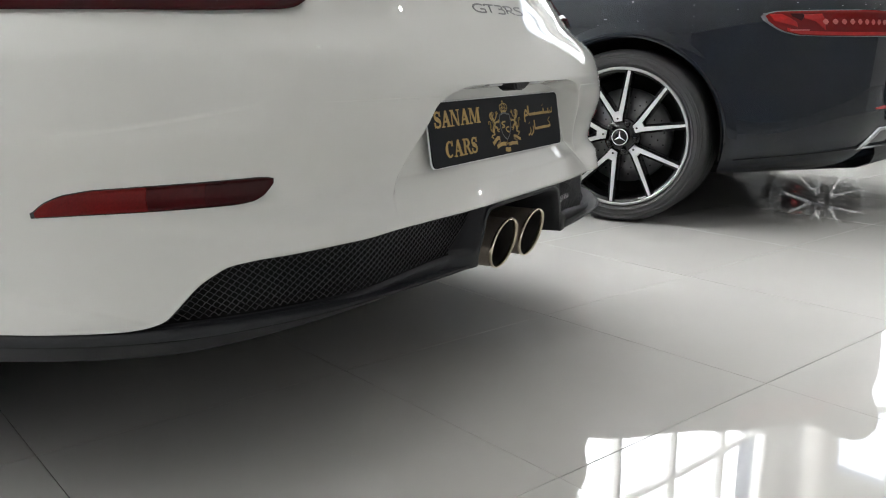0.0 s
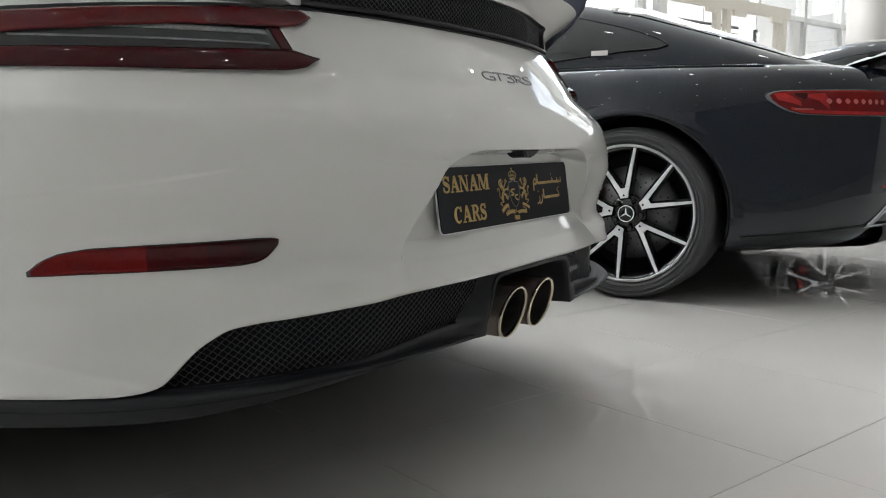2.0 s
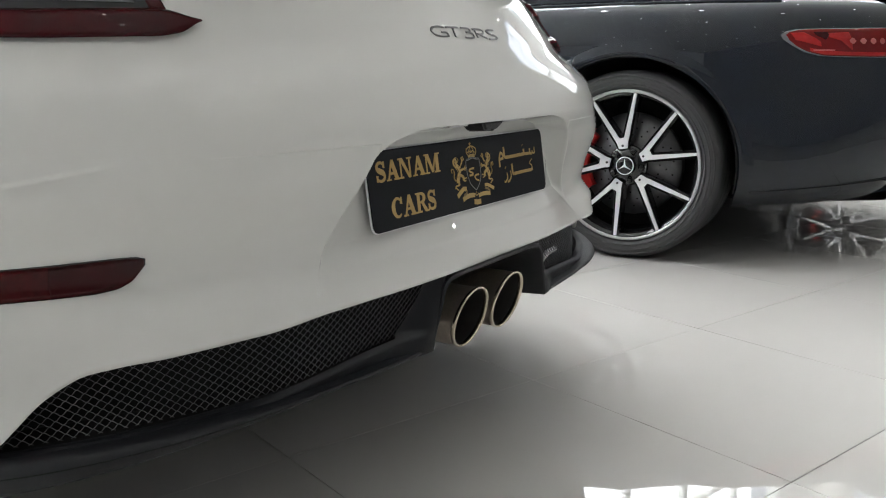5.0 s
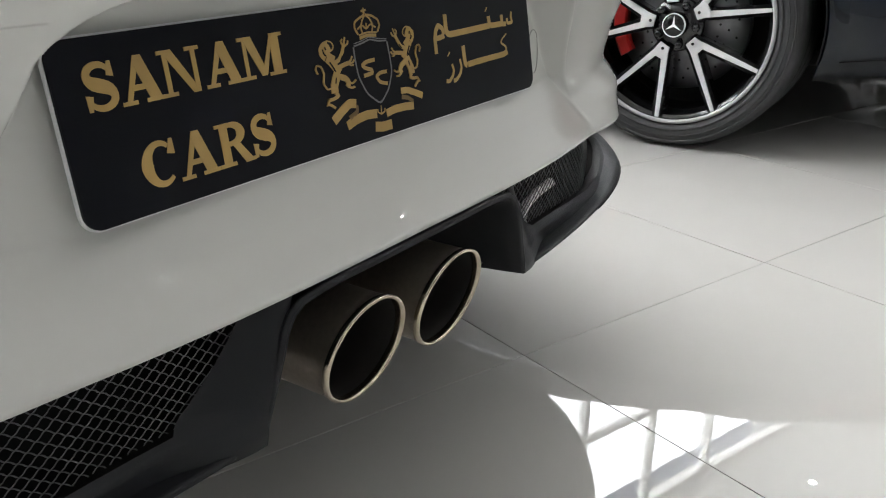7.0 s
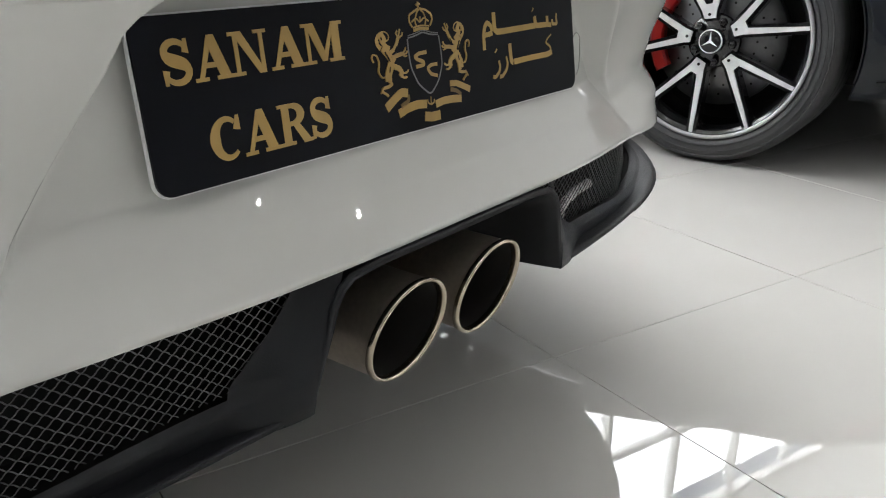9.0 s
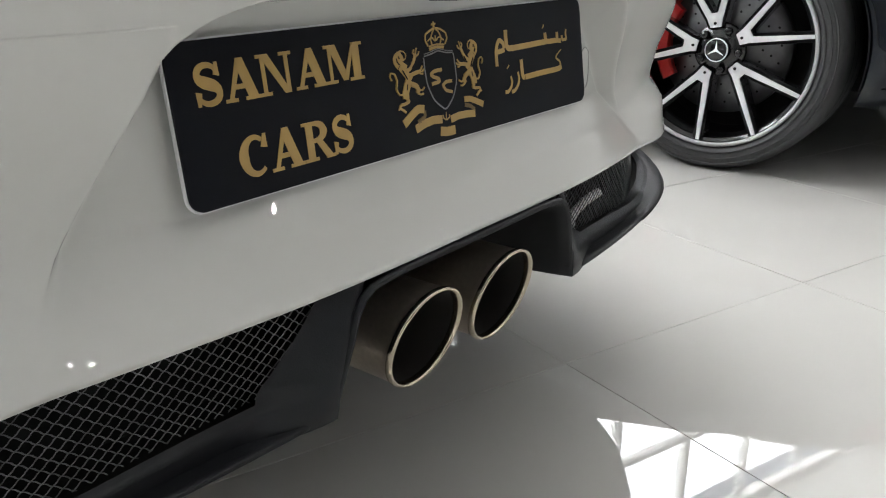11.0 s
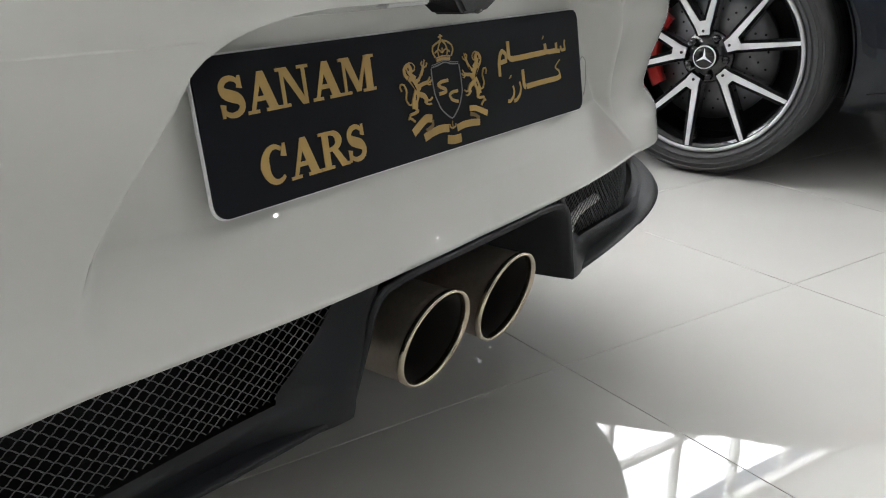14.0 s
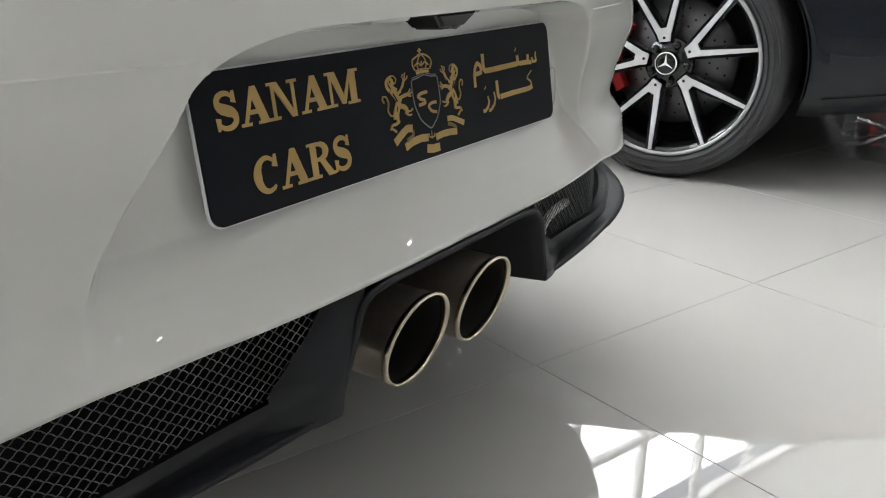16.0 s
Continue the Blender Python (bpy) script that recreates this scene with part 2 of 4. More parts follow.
def rear_point(x, z):
    ax = np.abs(x)
    waist = .0045 * np.exp(-((z - .462) / .020) ** 2) * smooth01((ax - .40) / .09) * (1 - smooth01((ax - .54) / .10))
    flare = -.016 * smooth01((.460 - z) / .032) * smooth01((ax - .36) / .12) * (1 - smooth01((ax - .57) / .09))
    # a ridge that climbs outward from the hem's corner, and a faint crease above the reflector
    ridge = -.006 * smooth01((.314 + .42 * (ax - .717) - z) / .012) * smooth01((ax - .70) / .04)
    crease = -.0022 * smooth01((z - .574 + .187 * (ax - .676)) / .007) * (1 - smooth01((z - .60) / .06)) * smooth01((ax - .56) / .12)
    return shell_y(x, z) + recess(x, z) + waist + flare + ridge + crease


car = thing("sports_car", "white rear-engined sports coupe with black diffuser, twin exhausts and rear wing", "car")

# rear bumper and tail: fine in the middle, wider apart round the corners
xs = np.concatenate([-W * np.sin(np.linspace(1.55, .52, 180)), np.linspace(-.46, .46, 600), W * np.sin(np.linspace(.52, 1.55, 180))])
zr = np.concatenate([np.linspace(.400, .470, 36)[:-1], np.linspace(.470, .562, 40)[:-1], np.linspace(.562, .612, 120)[:-1], np.linspace(.612, .812, 80)])
NV = len(zr)
vs = ((zr - .400) / .412)[:, None]
X = np.repeat(xs[None], NV, 0)
Z = low_z(X) + vs * (.812 - low_z(X))
seam = smooth01((.5925 - Z) / .0011) * smooth01((Z - .52) / .07) * smooth01((np.abs(X) - .280) / .006) * (1 - smooth01((np.abs(X) - .44) / .10))
Yv = rear_point(X, Z) - .0011 * seam + .006 * np.exp(-((Z - .418) / .024) ** 2) * smooth01((np.abs(X) - .40) / .2) * (1 - smooth01((np.abs(X) - .80) / .08))
hem = smooth01((low_z(X) + .004 - Z) / .004) * .003
shell_pts = np.stack([X, Yv + hem, Z], -1)
shell_mid = (shell_pts[:-1, :-1] + shell_pts[1:, 1:]) / 2
bumper = grid_mesh("rear_bumper", shell_pts, M_WHITE, car, "glossy white bumper and tail panel", keep=np.hypot(shell_mid[..., 1] - .98, shell_mid[..., 2] - .34) > .386)
# turned-in lower hem of the bumper
hemx = xs[np.abs(xs) < .918]
grid_mesh("bumper_hem", np.array([np.stack([hemx, rear_point(hemx, low_z(hemx)) + d, low_z(hemx) + e], -1) for d, e in ((.003, 0), (.008, -.001), (.03, .004))]), M_WHITE, car)

# haunches and deck
rows = []
for z, y, w in [(.812, .082, .93), (.822, .12, .928), (.834, .185, .92), (.86, .27, .90), (.879, .33, .87), (.90, .45, .78), (.908, .6, .6), (.912, .75, .3), (.914, .8, .02)]:
    u = np.sin(np.linspace(-1.52, 1.52, 161))
    yy = y + 1 - (1 - np.abs(u) ** 2.5) ** .4
    rows.append(np.stack([u * w, yy, np.full_like(u, z)], -1))
rows = np.array(rows)
fine = np.linspace(0, len(rows) - 1, 60)
dense = np.stack([[np.interp(fine, range(len(rows)), rows[:, j, k]) for k in range(3)] for j in range(161)], 1).transpose(2, 1, 0)
dc = (dense[:-1, :-1] + dense[1:, 1:]) / 2
grid_mesh("haunch", dense, M_WHITE, car, keep=(np.abs(dc[..., 0]) > .47) | (dc[..., 1] > .6))

# sides and nose
lo = []
keys = np.array([(.12, .90), (.3, .925), (.55, .935), (.75, .93), (.86, .88), (.90, .78), (.91, .5)])
for q in np.linspace(0, len(keys) - 1, 60):
    z, w = (np.interp(q, range(len(keys)), keys[:, i]) for i in (0, 1))
    side_y = np.linspace(.66, 3.3, 160)
    ang = np.linspace(0, np.pi, 60)[1:-1]
    nose_w = np.cos(ang)
    nx = w * np.sign(nose_w) * np.abs(nose_w) ** .7
    px = np.concatenate([np.full(160, w), nx, np.full(160, -w)])
    py = np.concatenate([side_y, 3.3 + 1.05 * np.sin(ang) ** .8, side_y[::-1]])
    pz = z - np.maximum(0, z - .5) * .55 * smooth01((py - 2.4) / 1.9)
    lo.append(np.stack([px, py, pz], -1))
lo = np.array(lo)
mid = (lo[:-1, :-1] + lo[1:, 1:]) / 2
arch = (np.hypot(mid[..., 1] - .98, mid[..., 2] - .34) > .385) & (np.hypot(mid[..., 1] - 3.44, mid[..., 2] - .34) > .375)
grid_mesh("side_and_nose", lo, M_WHITE, car, keep=arch)
cabk = np.array([(.40, .55, .89), (.7, .60, 1.0), (1.2, .62, 1.17), (1.7, .62, 1.25), (2.1, .62, 1.265), (2.5, .64, 1.2), (2.9, .66, 1.02), (3.2, .66, .84)])


def cabin(name, keys, cx, base, material, parent, a0=0.0, a1=np.pi, grow=0.0, q0=0.0, q1=None):
    out = []
    for q in np.linspace(q0, len(keys) - 1 if q1 is None else q1, 40):
        y, w, t = (np.interp(q, range(len(keys)), keys[:, i]) for i in range(3))
        a = np.linspace(a0, a1, 61)
        ca, sa = np.cos(a), np.clip(np.sin(a), 0, 1)
        out.append(np.stack([cx + (w + grow) * np.sign(ca) * np.abs(ca) ** .6, np.full(61, y), base + (t + grow - base) * sa ** .7], -1))
    return grid_mesh(name, np.array(out), material, parent)


cabin("greenhouse_glass", cabk, 0, .80, M_GLASSDARK, car)
cabin("roof", cabk, 0, .80, M_WHITE, car, .75, np.pi - .75, .012, 2.2, 5.0)
box("underbody", (-.72, .55, .20), (.72, 4.1, .27), M_DARK, car, bevel=.02)
for y in (.98, 3.44):
    for sx in (-1, 1):
        arch_shell("arch_liner", .385, .42, sx * .925, y, .34, sx, car)
        aa = np.linspace(radians(-12), radians(192), 60)
        tube("arch_trim", np.stack([np.full(60, sx * .93), y + .386 * np.cos(aa), .34 + .386 * np.sin(aa)], -1), .008, M_WHITE, car)


# wheels: five V-shaped twin spokes
def wheel(parent, x, y, r, rim_r, width, side, face, label, spin=30.0):
    """A wheel whose outer face looks to -x (side 1) or +x (side -1)."""
    m = pose(x, y, r, 0, 0, 0 if side > 0 else 180)
    hubob = new("wheel")
    hubob.parent = parent
    hubob.matrix_basis = m
    hubob["label"] = label
    k = rim_r
    lathe("tyre", [(k - .004, .03), (k + .002, .008), (k + .012, -.004), ((k + r) / 2, -.011), (r - .016, -.004), (r - .006, .008), (r - .0005, .028), (r, .05), (r, width - .05), (r - .006, width - .02), ((k + r) / 2, width), (k - .004, width - .02)], M_TYRE, hubob, n=128)
    for rib in (.25, .5, .72):
        rr = k + (r - k) * rib
        xo = -.0112 + .03 * (rib - .5) ** 2
        lathe("sidewall_rib", [(rr - .003, xo + .0022), (rr - .0015, xo - .0002), (rr + .0015, xo - .0002), (rr + .003, xo + .0022)], M_TYRE, hubob, n=96)
    # tread grooves
    for gx in (.09, .15, .21):
        lathe("tread_groove", [(r + .0006, gx), (r - .0002, gx + .005), (r + .0006, gx + .01)], M_DARK, hubob, n=64)
    lathe("rim", [(k + .001, .014), (k + .002, .004), (k, .0), (k - .008, .001), (k - .010, .005)], M_RIM if face is M_SILVER else face, hubob, n=128)
    lathe("barrel", [(k - .010, .005), (k - .013, .013), (k - .020, .014), (k - .022, .03), (k - .03, .045), (k - .04, .12), (k - .02, width - .03), (k, width - .02)], M_GLOSSBLACK if face is M_SILVER else M_DARK, hubob, n=96)
    for i in range(5):
        c = radians(spin + 72 * i)
        # one V: machined face on a deeper black body
        for name, mt, grow, d0, d1 in (("spoke_body", M_GLOSSBLACK, .0085, .012, .05), ("spoke_face", face, 0.0, .006, .0125)):
            bm = bmesh.new()
            for sgn in (-1, 1):
                e = sgn * radians(18)
                pin = Vector((math.cos(e) * (k - .012), math.sin(e) * (k - .012)))
                pap = Vector((.088, sgn * .0135))
                d = (pin - pap).normalized()
                nrm = Vector((-d.y, d.x))
                w0, w1 = .0086 + grow, .0050 + grow * 1.15
                quad = [pap - nrm * w0, pin - nrm * w1, pin + nrm * w1, pap + nrm * w0]
                vv = []
                for depth in (d0, d1):
                    for q, dip in zip(quad, (.014, 0, 0, .014)):
                        rot = Vector((q.x * math.cos(c) - q.y * math.sin(c), q.x * math.sin(c) + q.y * math.cos(c)))
                        vv.append(bm.verts.new((depth + dip, -rot.x, rot.y)))
                for f in ((0, 1, 2, 3), (4, 5, 6, 7), (0, 1, 5, 4), (1, 2, 6, 5), (2, 3, 7, 6), (3, 0, 4, 7)):
                    bm.faces.new([vv[j] for j in f])
            # foot that joins both arms
            foot = [(.060, -.015 - grow), (.062, .015 + grow), (.094, .023 + grow), (.100, .012), (.100, -.012), (.094, -.023 - grow)]
            top = []
            for depth in (d0 + .012, d1 + .014):
                row = []
                for px_, py_ in foot:
                    row.append(bm.verts.new((depth, -(px_ * math.cos(c) - py_ * math.sin(c)), px_ * math.sin(c) + py_ * math.cos(c))))
                top.append(row)
            bm.faces.new(top[0])
            bm.faces.new(top[1])
            for j in range(6):
                bm.faces.new((top[0][j], top[0][(j + 1) % 6], top[1][(j + 1) % 6], top[1][j]))
            part(name, bm, mt, hubob)
        # stud hole in the foot and a wheel bolt between two feet
        hx, hz = -.072 * math.cos(c), .072 * math.sin(c)
        lathe("stud", [(.0001, .0165), (.0042, .0165), (.0042, .022)], M_GLOSSBLACK, hubob, n=14, m=pose(0, hx, hz))
        c2 = c + radians(36)
        hx, hz = -.056 * math.cos(c2), .056 * math.sin(c2)
        lathe("wheel_bolt", [(.0001, .016), (.009, .016), (.011, .02), (.0125, .035)], M_GLOSSBLACK, hubob, n=6, m=pose(0, hx, hz))
    lathe("hub_plate", [(.0001, .03), (.07, .03), (.075, .04), (.06, .08)], M_GLOSSBLACK, hubob, n=48)
    cap = lathe("hub_cap", [(.0001, .004), (.03, .005), (.0335, .009), (.034, .03)], M_GLOSSBLACK, hubob, n=48)
    lathe("cap_ring", [(.0295, .0035), (.031, .0025), (.0325, .004), (.0325, .008)], M_SILVER, cap, n=48)
    bm = bmesh.new()
    for i in range(3):
        a = radians(90 + 120 * i)
        pts = [(.027 * math.cos(a), .027 * math.sin(a)), (.0042 * math.cos(a + 1.05), .0042 * math.sin(a + 1.05)), (0, 0), (.0042 * math.cos(a - 1.05), .0042 * math.sin(a - 1.05))]
        bm.faces.new([bm.verts.new((.0022 if j != 2 else .0012, -p[0], p[1])) for j, p in enumerate(pts)])
    part("cap_mark", bm, M_SILVER, cap)
    # valve, and an added dark disc that hides the bright floor behind
    lathe("valve", [(.0001, -.012), (.004, -.012), (.004, .004), (.006, .006), (.006, .02)], M_GLOSSBLACK, hubob, n=12, m=pose(.03, .012, -(k - .034)))
    lathe("back_blind", [(.05, .17), (k - .036, .17), (k - .034, .16)], M_DARK, hubob, n=64)
    # brake behind the spokes
    disc = lathe("brake_disc", [(.06, .085), (.185, .085), (.186, .09), (.186, .115), (.06, .115)], M_DISC, hubob, n=96)
    bm = bmesh.new()
    for i in range(60):
        a, rr = 2 * math.pi * i / 60, (.105, .13, .155)[i % 3]
        r_ = bmesh.ops.create_circle(bm, cap_ends=True, radius=.0035, segments=8)
        bmesh.ops.rotate(bm, verts=r_["verts"], matrix=Matrix.Rotation(radians(90), 3, "Y"))
        bmesh.ops.translate(bm, verts=r_["verts"], vec=(.0845, rr * math.cos(a), rr * math.sin(a)))
    tagged(part("drilling", bm, M_DARK, disc), kind="stuff")
    bm = bmesh.new()
    a0, a1 = radians(-32), radians(38)
    ring = []
    for i in range(15):
        a = a0 + (a1 - a0) * i / 14
        ring.append([bm.verts.new((x_, r_ * math.cos(a), r_ * math.sin(a))) for x_, r_ in ((.062, .156), (.055, .162), (.055, .190), (.065, .198), (.13, .198), (.13, .156))])
    for i in range(14):
        for j in range(6):
            bm.faces.new((ring[i][j], ring[i][(j + 1) % 6], ring[i + 1][(j + 1) % 6], ring[i + 1][j]))
    bm.faces.new(ring[0])
    bm.faces.new(ring[-1])
    part("brake_caliper", bm, M_CALIPER, hubob, "red brake caliper")
    return hubob


for y in (.98, 3.44):
    for side in (1, -1):
        wheel(car, -side * .905, y, .345, .265, .29 if y < 2 else .25, side, M_GLOSSBLACK, "black alloy wheel with low-profile tyre")

# plate with its prints
PX = -.0085
plate = new("plate")
plate.parent = car
plate.matrix_basis = pose(PX, plate_y(.525), .525, -7.97)
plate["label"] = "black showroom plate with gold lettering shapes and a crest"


def rounded(x0, x1, z0, z1, r, n=6):
    pts = []
    for cx, cz, a in ((x1 - r, z1 - r, 0), (x0 + r, z1 - r, 90), (x0 + r, z0 + r, 180), (x1 - r, z0 + r, 270)):
        pts += [(cx + r * math.cos(radians(a + 90 * i / n)), cz + r * math.sin(radians(a + 90 * i / n))) for i in range(n + 1)]
    return pts


slab("backing", rounded(-.2577, .2577, -.0544, .0544, .012), .0025, M_PLASTIC_WHITE, plate, pose(0, .0006, 0))
slab("face", rounded(-.2565, .2565, -.0532, .0532, .011), .002, M_PLATE, plate, pose(0, -.0014, 0))
PRINT = pose(-PX, -.00175, 0)


# letter-sized marks: tapering strokes with small feet
def ribbon(pts, wid):
    """Outline round a centre line with a width for each point."""
    P_ = np.array(pts, float)
    T_ = np.gradient(P_, axis=0)
    T_ /= np.linalg.norm(T_, axis=1, keepdims=True)
    N_ = np.stack([-T_[:, 1], T_[:, 0]], -1) * (np.array(wid, float)[:, None] / 2)
    return [tuple(v) for v in P_ + N_] + [tuple(v) for v in (P_ - N_)[::-1]]


def mark(x0, x1, z0, z1, pieces):
    """One gold mark out of outlines given in a unit box."""
    bm = bmesh.new()
    for k, out_ in enumerate(pieces):
        y = -.00006 * k
        va = [bm.verts.new((x0 + a * (x1 - x0), y, z0 + b * (z1 - z0))) for a, b in out_]
        vb = [bm.verts.new((v.co.x, .0006, v.co.z)) for v in va]
        n_ = len(va)
        bm.faces.new(va)
        for e in range(n_):
            bm.faces.new((va[e], va[(e + 1) % n_], vb[(e + 1) % n_], vb[e]))
    bmesh.ops.transform(bm, matrix=PRINT, verts=bm.verts[:])
    part("mark", bm, M_GOLD, plate)


def rect(a0, a1, b0, b1):
    return [(a0, b0), (a1, b0), (a1, b1), (a0, b1)]


def mark_wedge(*b):
    mark(*b, [[(.10, .05), (.22, .05), (.50, .82), (.46, 1.0), (.42, 1.0)], [(.42, 1.0), (.60, 1.0), (.94, .05), (.66, .05), (.40, .80)], rect(.27, .66, .28, .40), rect(.0, .34, 0, .085), rect(.56, 1.0, 0, .085)])


def mark_wave(*b):
    pts = []
    for q_ in np.linspace(20, 250, 15):
        pts.append((.50 + .32 * math.cos(radians(q_)), .735 + .20 * math.sin(radians(q_))))
    for q_ in np.linspace(70, -160, 15):
        pts.append((.50 + .35 * math.cos(radians(q_)), .275 + .215 * math.sin(radians(q_))))
    wd = np.interp(np.linspace(0, 1, 30), [0, .2, .5, .8, 1], [.11, .15, .30, .15, .11])
    mark(*b, [ribbon(pts, wd), [(.72, .70), (.92, .66), (.90, .98), (.80, .98)], [(.26, .32), (.06, .36), (.08, .02), (.18, .02)]])


def mark_posts(x0, x1, z0, z1, legs=2):
    if legs == 2:
        mark(x0, x1, z0, z1, [rect(.12, .23, .03, .97), [(.10, 1.0), (.34, 1.0), (.90, .0), (.72, .0)], rect(.79, .90, .0, .97), rect(0, .34, 0, .085), rect(0, .30, .915, 1), rect(.66, 1.0, .915, 1)])
    else:
        mark(x0, x1, z0, z1, [rect(.10, .18, .03, .97), [(.10, 1.0), (.30, 1.0), (.58, .10), (.44, .04)], [(.74, 1.0), (.80, 1.0), (.56, .04), (.44, .04)], rect(.72, .92, .03, 1.0), rect(0, .29, 0, .085), rect(.62, 1.0, 0, .085), rect(.0, .25, .915, 1), rect(.76, 1.0, .915, 1)])


def mark_arc(*b):
    an_ = np.linspace(52, 312, 25)
    pts = [(.56 + .36 * math.cos(radians(q_)), .5 + .43 * math.sin(radians(q_))) for q_ in an_]
    wd = np.interp(an_, [52, 110, 180, 250, 312], [.10, .14, .30, .15, .09])
    mark(*b, [ribbon(pts, wd), [(.74, .68), (.94, .64), (.93, .98), (.84, .98)]])


def mark_block(*b):
    an_ = np.linspace(92, -92, 15)
    pts = [(.32, .93)] + [(.44 + .27 * math.cos(radians(q_)), .715 + .21 * math.sin(radians(q_))) for q_ in an_] + [(.32, .50)]
    wd = [.10] + list(np.interp(an_, [-92, 0, 92], [.11, .25, .11])) + [.11]
    mark(*b, [rect(.12, .35, .03, .97), ribbon(pts, wd), [(.42, .50), (.62, .52), (.97, .05), (.72, .03)], rect(0, .46, 0, .085), rect(0, .40, .905, .985), rect(.72, 1.03, 0, .085)])


R1, R2 = (.0116, .0393), (-.0399, -.0112)
mark_wave(-.2478, -.2245, *R1)
mark_wedge(-.2242, -.1945, *R1)
mark_posts(-.1955, -.1640, *R1)
mark_wedge(-.1622, -.1312, *R1)
mark_posts(-.1322, -.0922, *R1, 3)
mark_arc(-.2232, -.1950, *R2)
mark_wedge(-.1950, -.1645, *R2)
mark_block(-.1640, -.1345, *R2)
mark_wave(-.1350, -.1122, *R2)
# crest: shield, crown, two curling supporters, ribbon
def crest_pt(a, b):
    """From the drawing grid of the plate's right half to the plate."""
    d_ = 1 - .000505443 * a - .0000598712 * b
    return ((.000448443 * a - .000045022 * b - .33231) / d_, (-.0000492867 * a - .000272106 * b + .0667104) / d_)


def drawn(name, strokes, material, flip=False, fine=1.0):
    """One mesh of brush strokes: rows of (points, widths) on the drawing grid; flip mirrors them about the shield."""
    bm = bmesh.new()
    for k, (pts_, wd) in enumerate(strokes):
        c_ = np.array([crest_pt(a, b) for a, b in pts_])
        if flip:
            c_[:, 0] = .0030 + .90 * (.0030 - c_[:, 0])
        f_ = np.linspace(0, len(c_) - 1, 5 * len(c_))
        c_ = np.stack([smooth_interp(f_, range(len(c_)), c_[:, e], .35) for e in (0, 1)], -1)
        o_ = ribbon(c_, np.interp(f_, np.linspace(0, len(c_) - 1, len(wd)), wd) * fine)
        half = len(o_) // 2
        va = [bm.verts.new((a, -.00004 * k, b)) for a, b in o_]
        vb = [bm.verts.new((a, .0006, b)) for a, b in o_]
        for e in range(half - 1):
            bm.faces.new((va[e], va[e + 1], va[2 * half - 2 - e], va[2 * half - 1 - e]))
        for e in range(2 * half):
            bm.faces.new((va[e], va[(e + 1) % (2 * half)], vb[(e + 1) % (2 * half)], vb[e]))
    bmesh.ops.transform(bm, matrix=PRINT, verts=bm.verts[:])
    return part(name, bm, material, plate)


drawn("shield", [([(721, 68), (723, 90), (728, 120), (741, 149), (763, 168), (777, 143), (783, 114), (780, 85), (776, 61)], [.0013]),
                 ([(776, 61), (762, 61), (748, 57), (734, 64), (721, 68)], [.0011]), ([(776, 58), (762, 57), (748, 53), (733, 60), (721, 64)], [.0006])], M_GREYPRINT)
drawn("shield_mark", [([(756, 92), (741, 95), (734, 101), (740, 106), (750, 109), (751, 115), (736, 119)], [.0030])], M_GOLD)
drawn("shield_mark", [([(775, 113), (763, 115), (757, 121), (763, 131), (776, 134)], [.0028])], M_GOLD)
drawn("crown", [([(731, 55), (745, 50), (760, 51)], [.0024]), ([(730, 50), (745, 45), (761, 46)], [.0012]),
                ([(730, 49), (724, 38), (724, 27), (733, 20), (741, 15)], [.0016]), ([(761, 46), (765, 34), (762, 24), (752, 17), (741, 15)], [.0016]),
                ([(737, 47), (734, 36), (737, 24), (741, 16)], [.0012]), ([(752, 46), (754, 34), (749, 22), (742, 16)], [.0012]),
                ([(728, 40), (736, 32), (743, 40), (750, 31), (759, 38)], [.0012]), ([(743, 40), (743, 34), (743, 29)], [.0008, .0030, .0006]),
                ([(740, 14), (739, 9), (739, 3)], [.0018, .0010, .0018]), ([(735, 9), (739, 8), (743, 7)], [.0016, .0010, .0016])], M_GOLD)
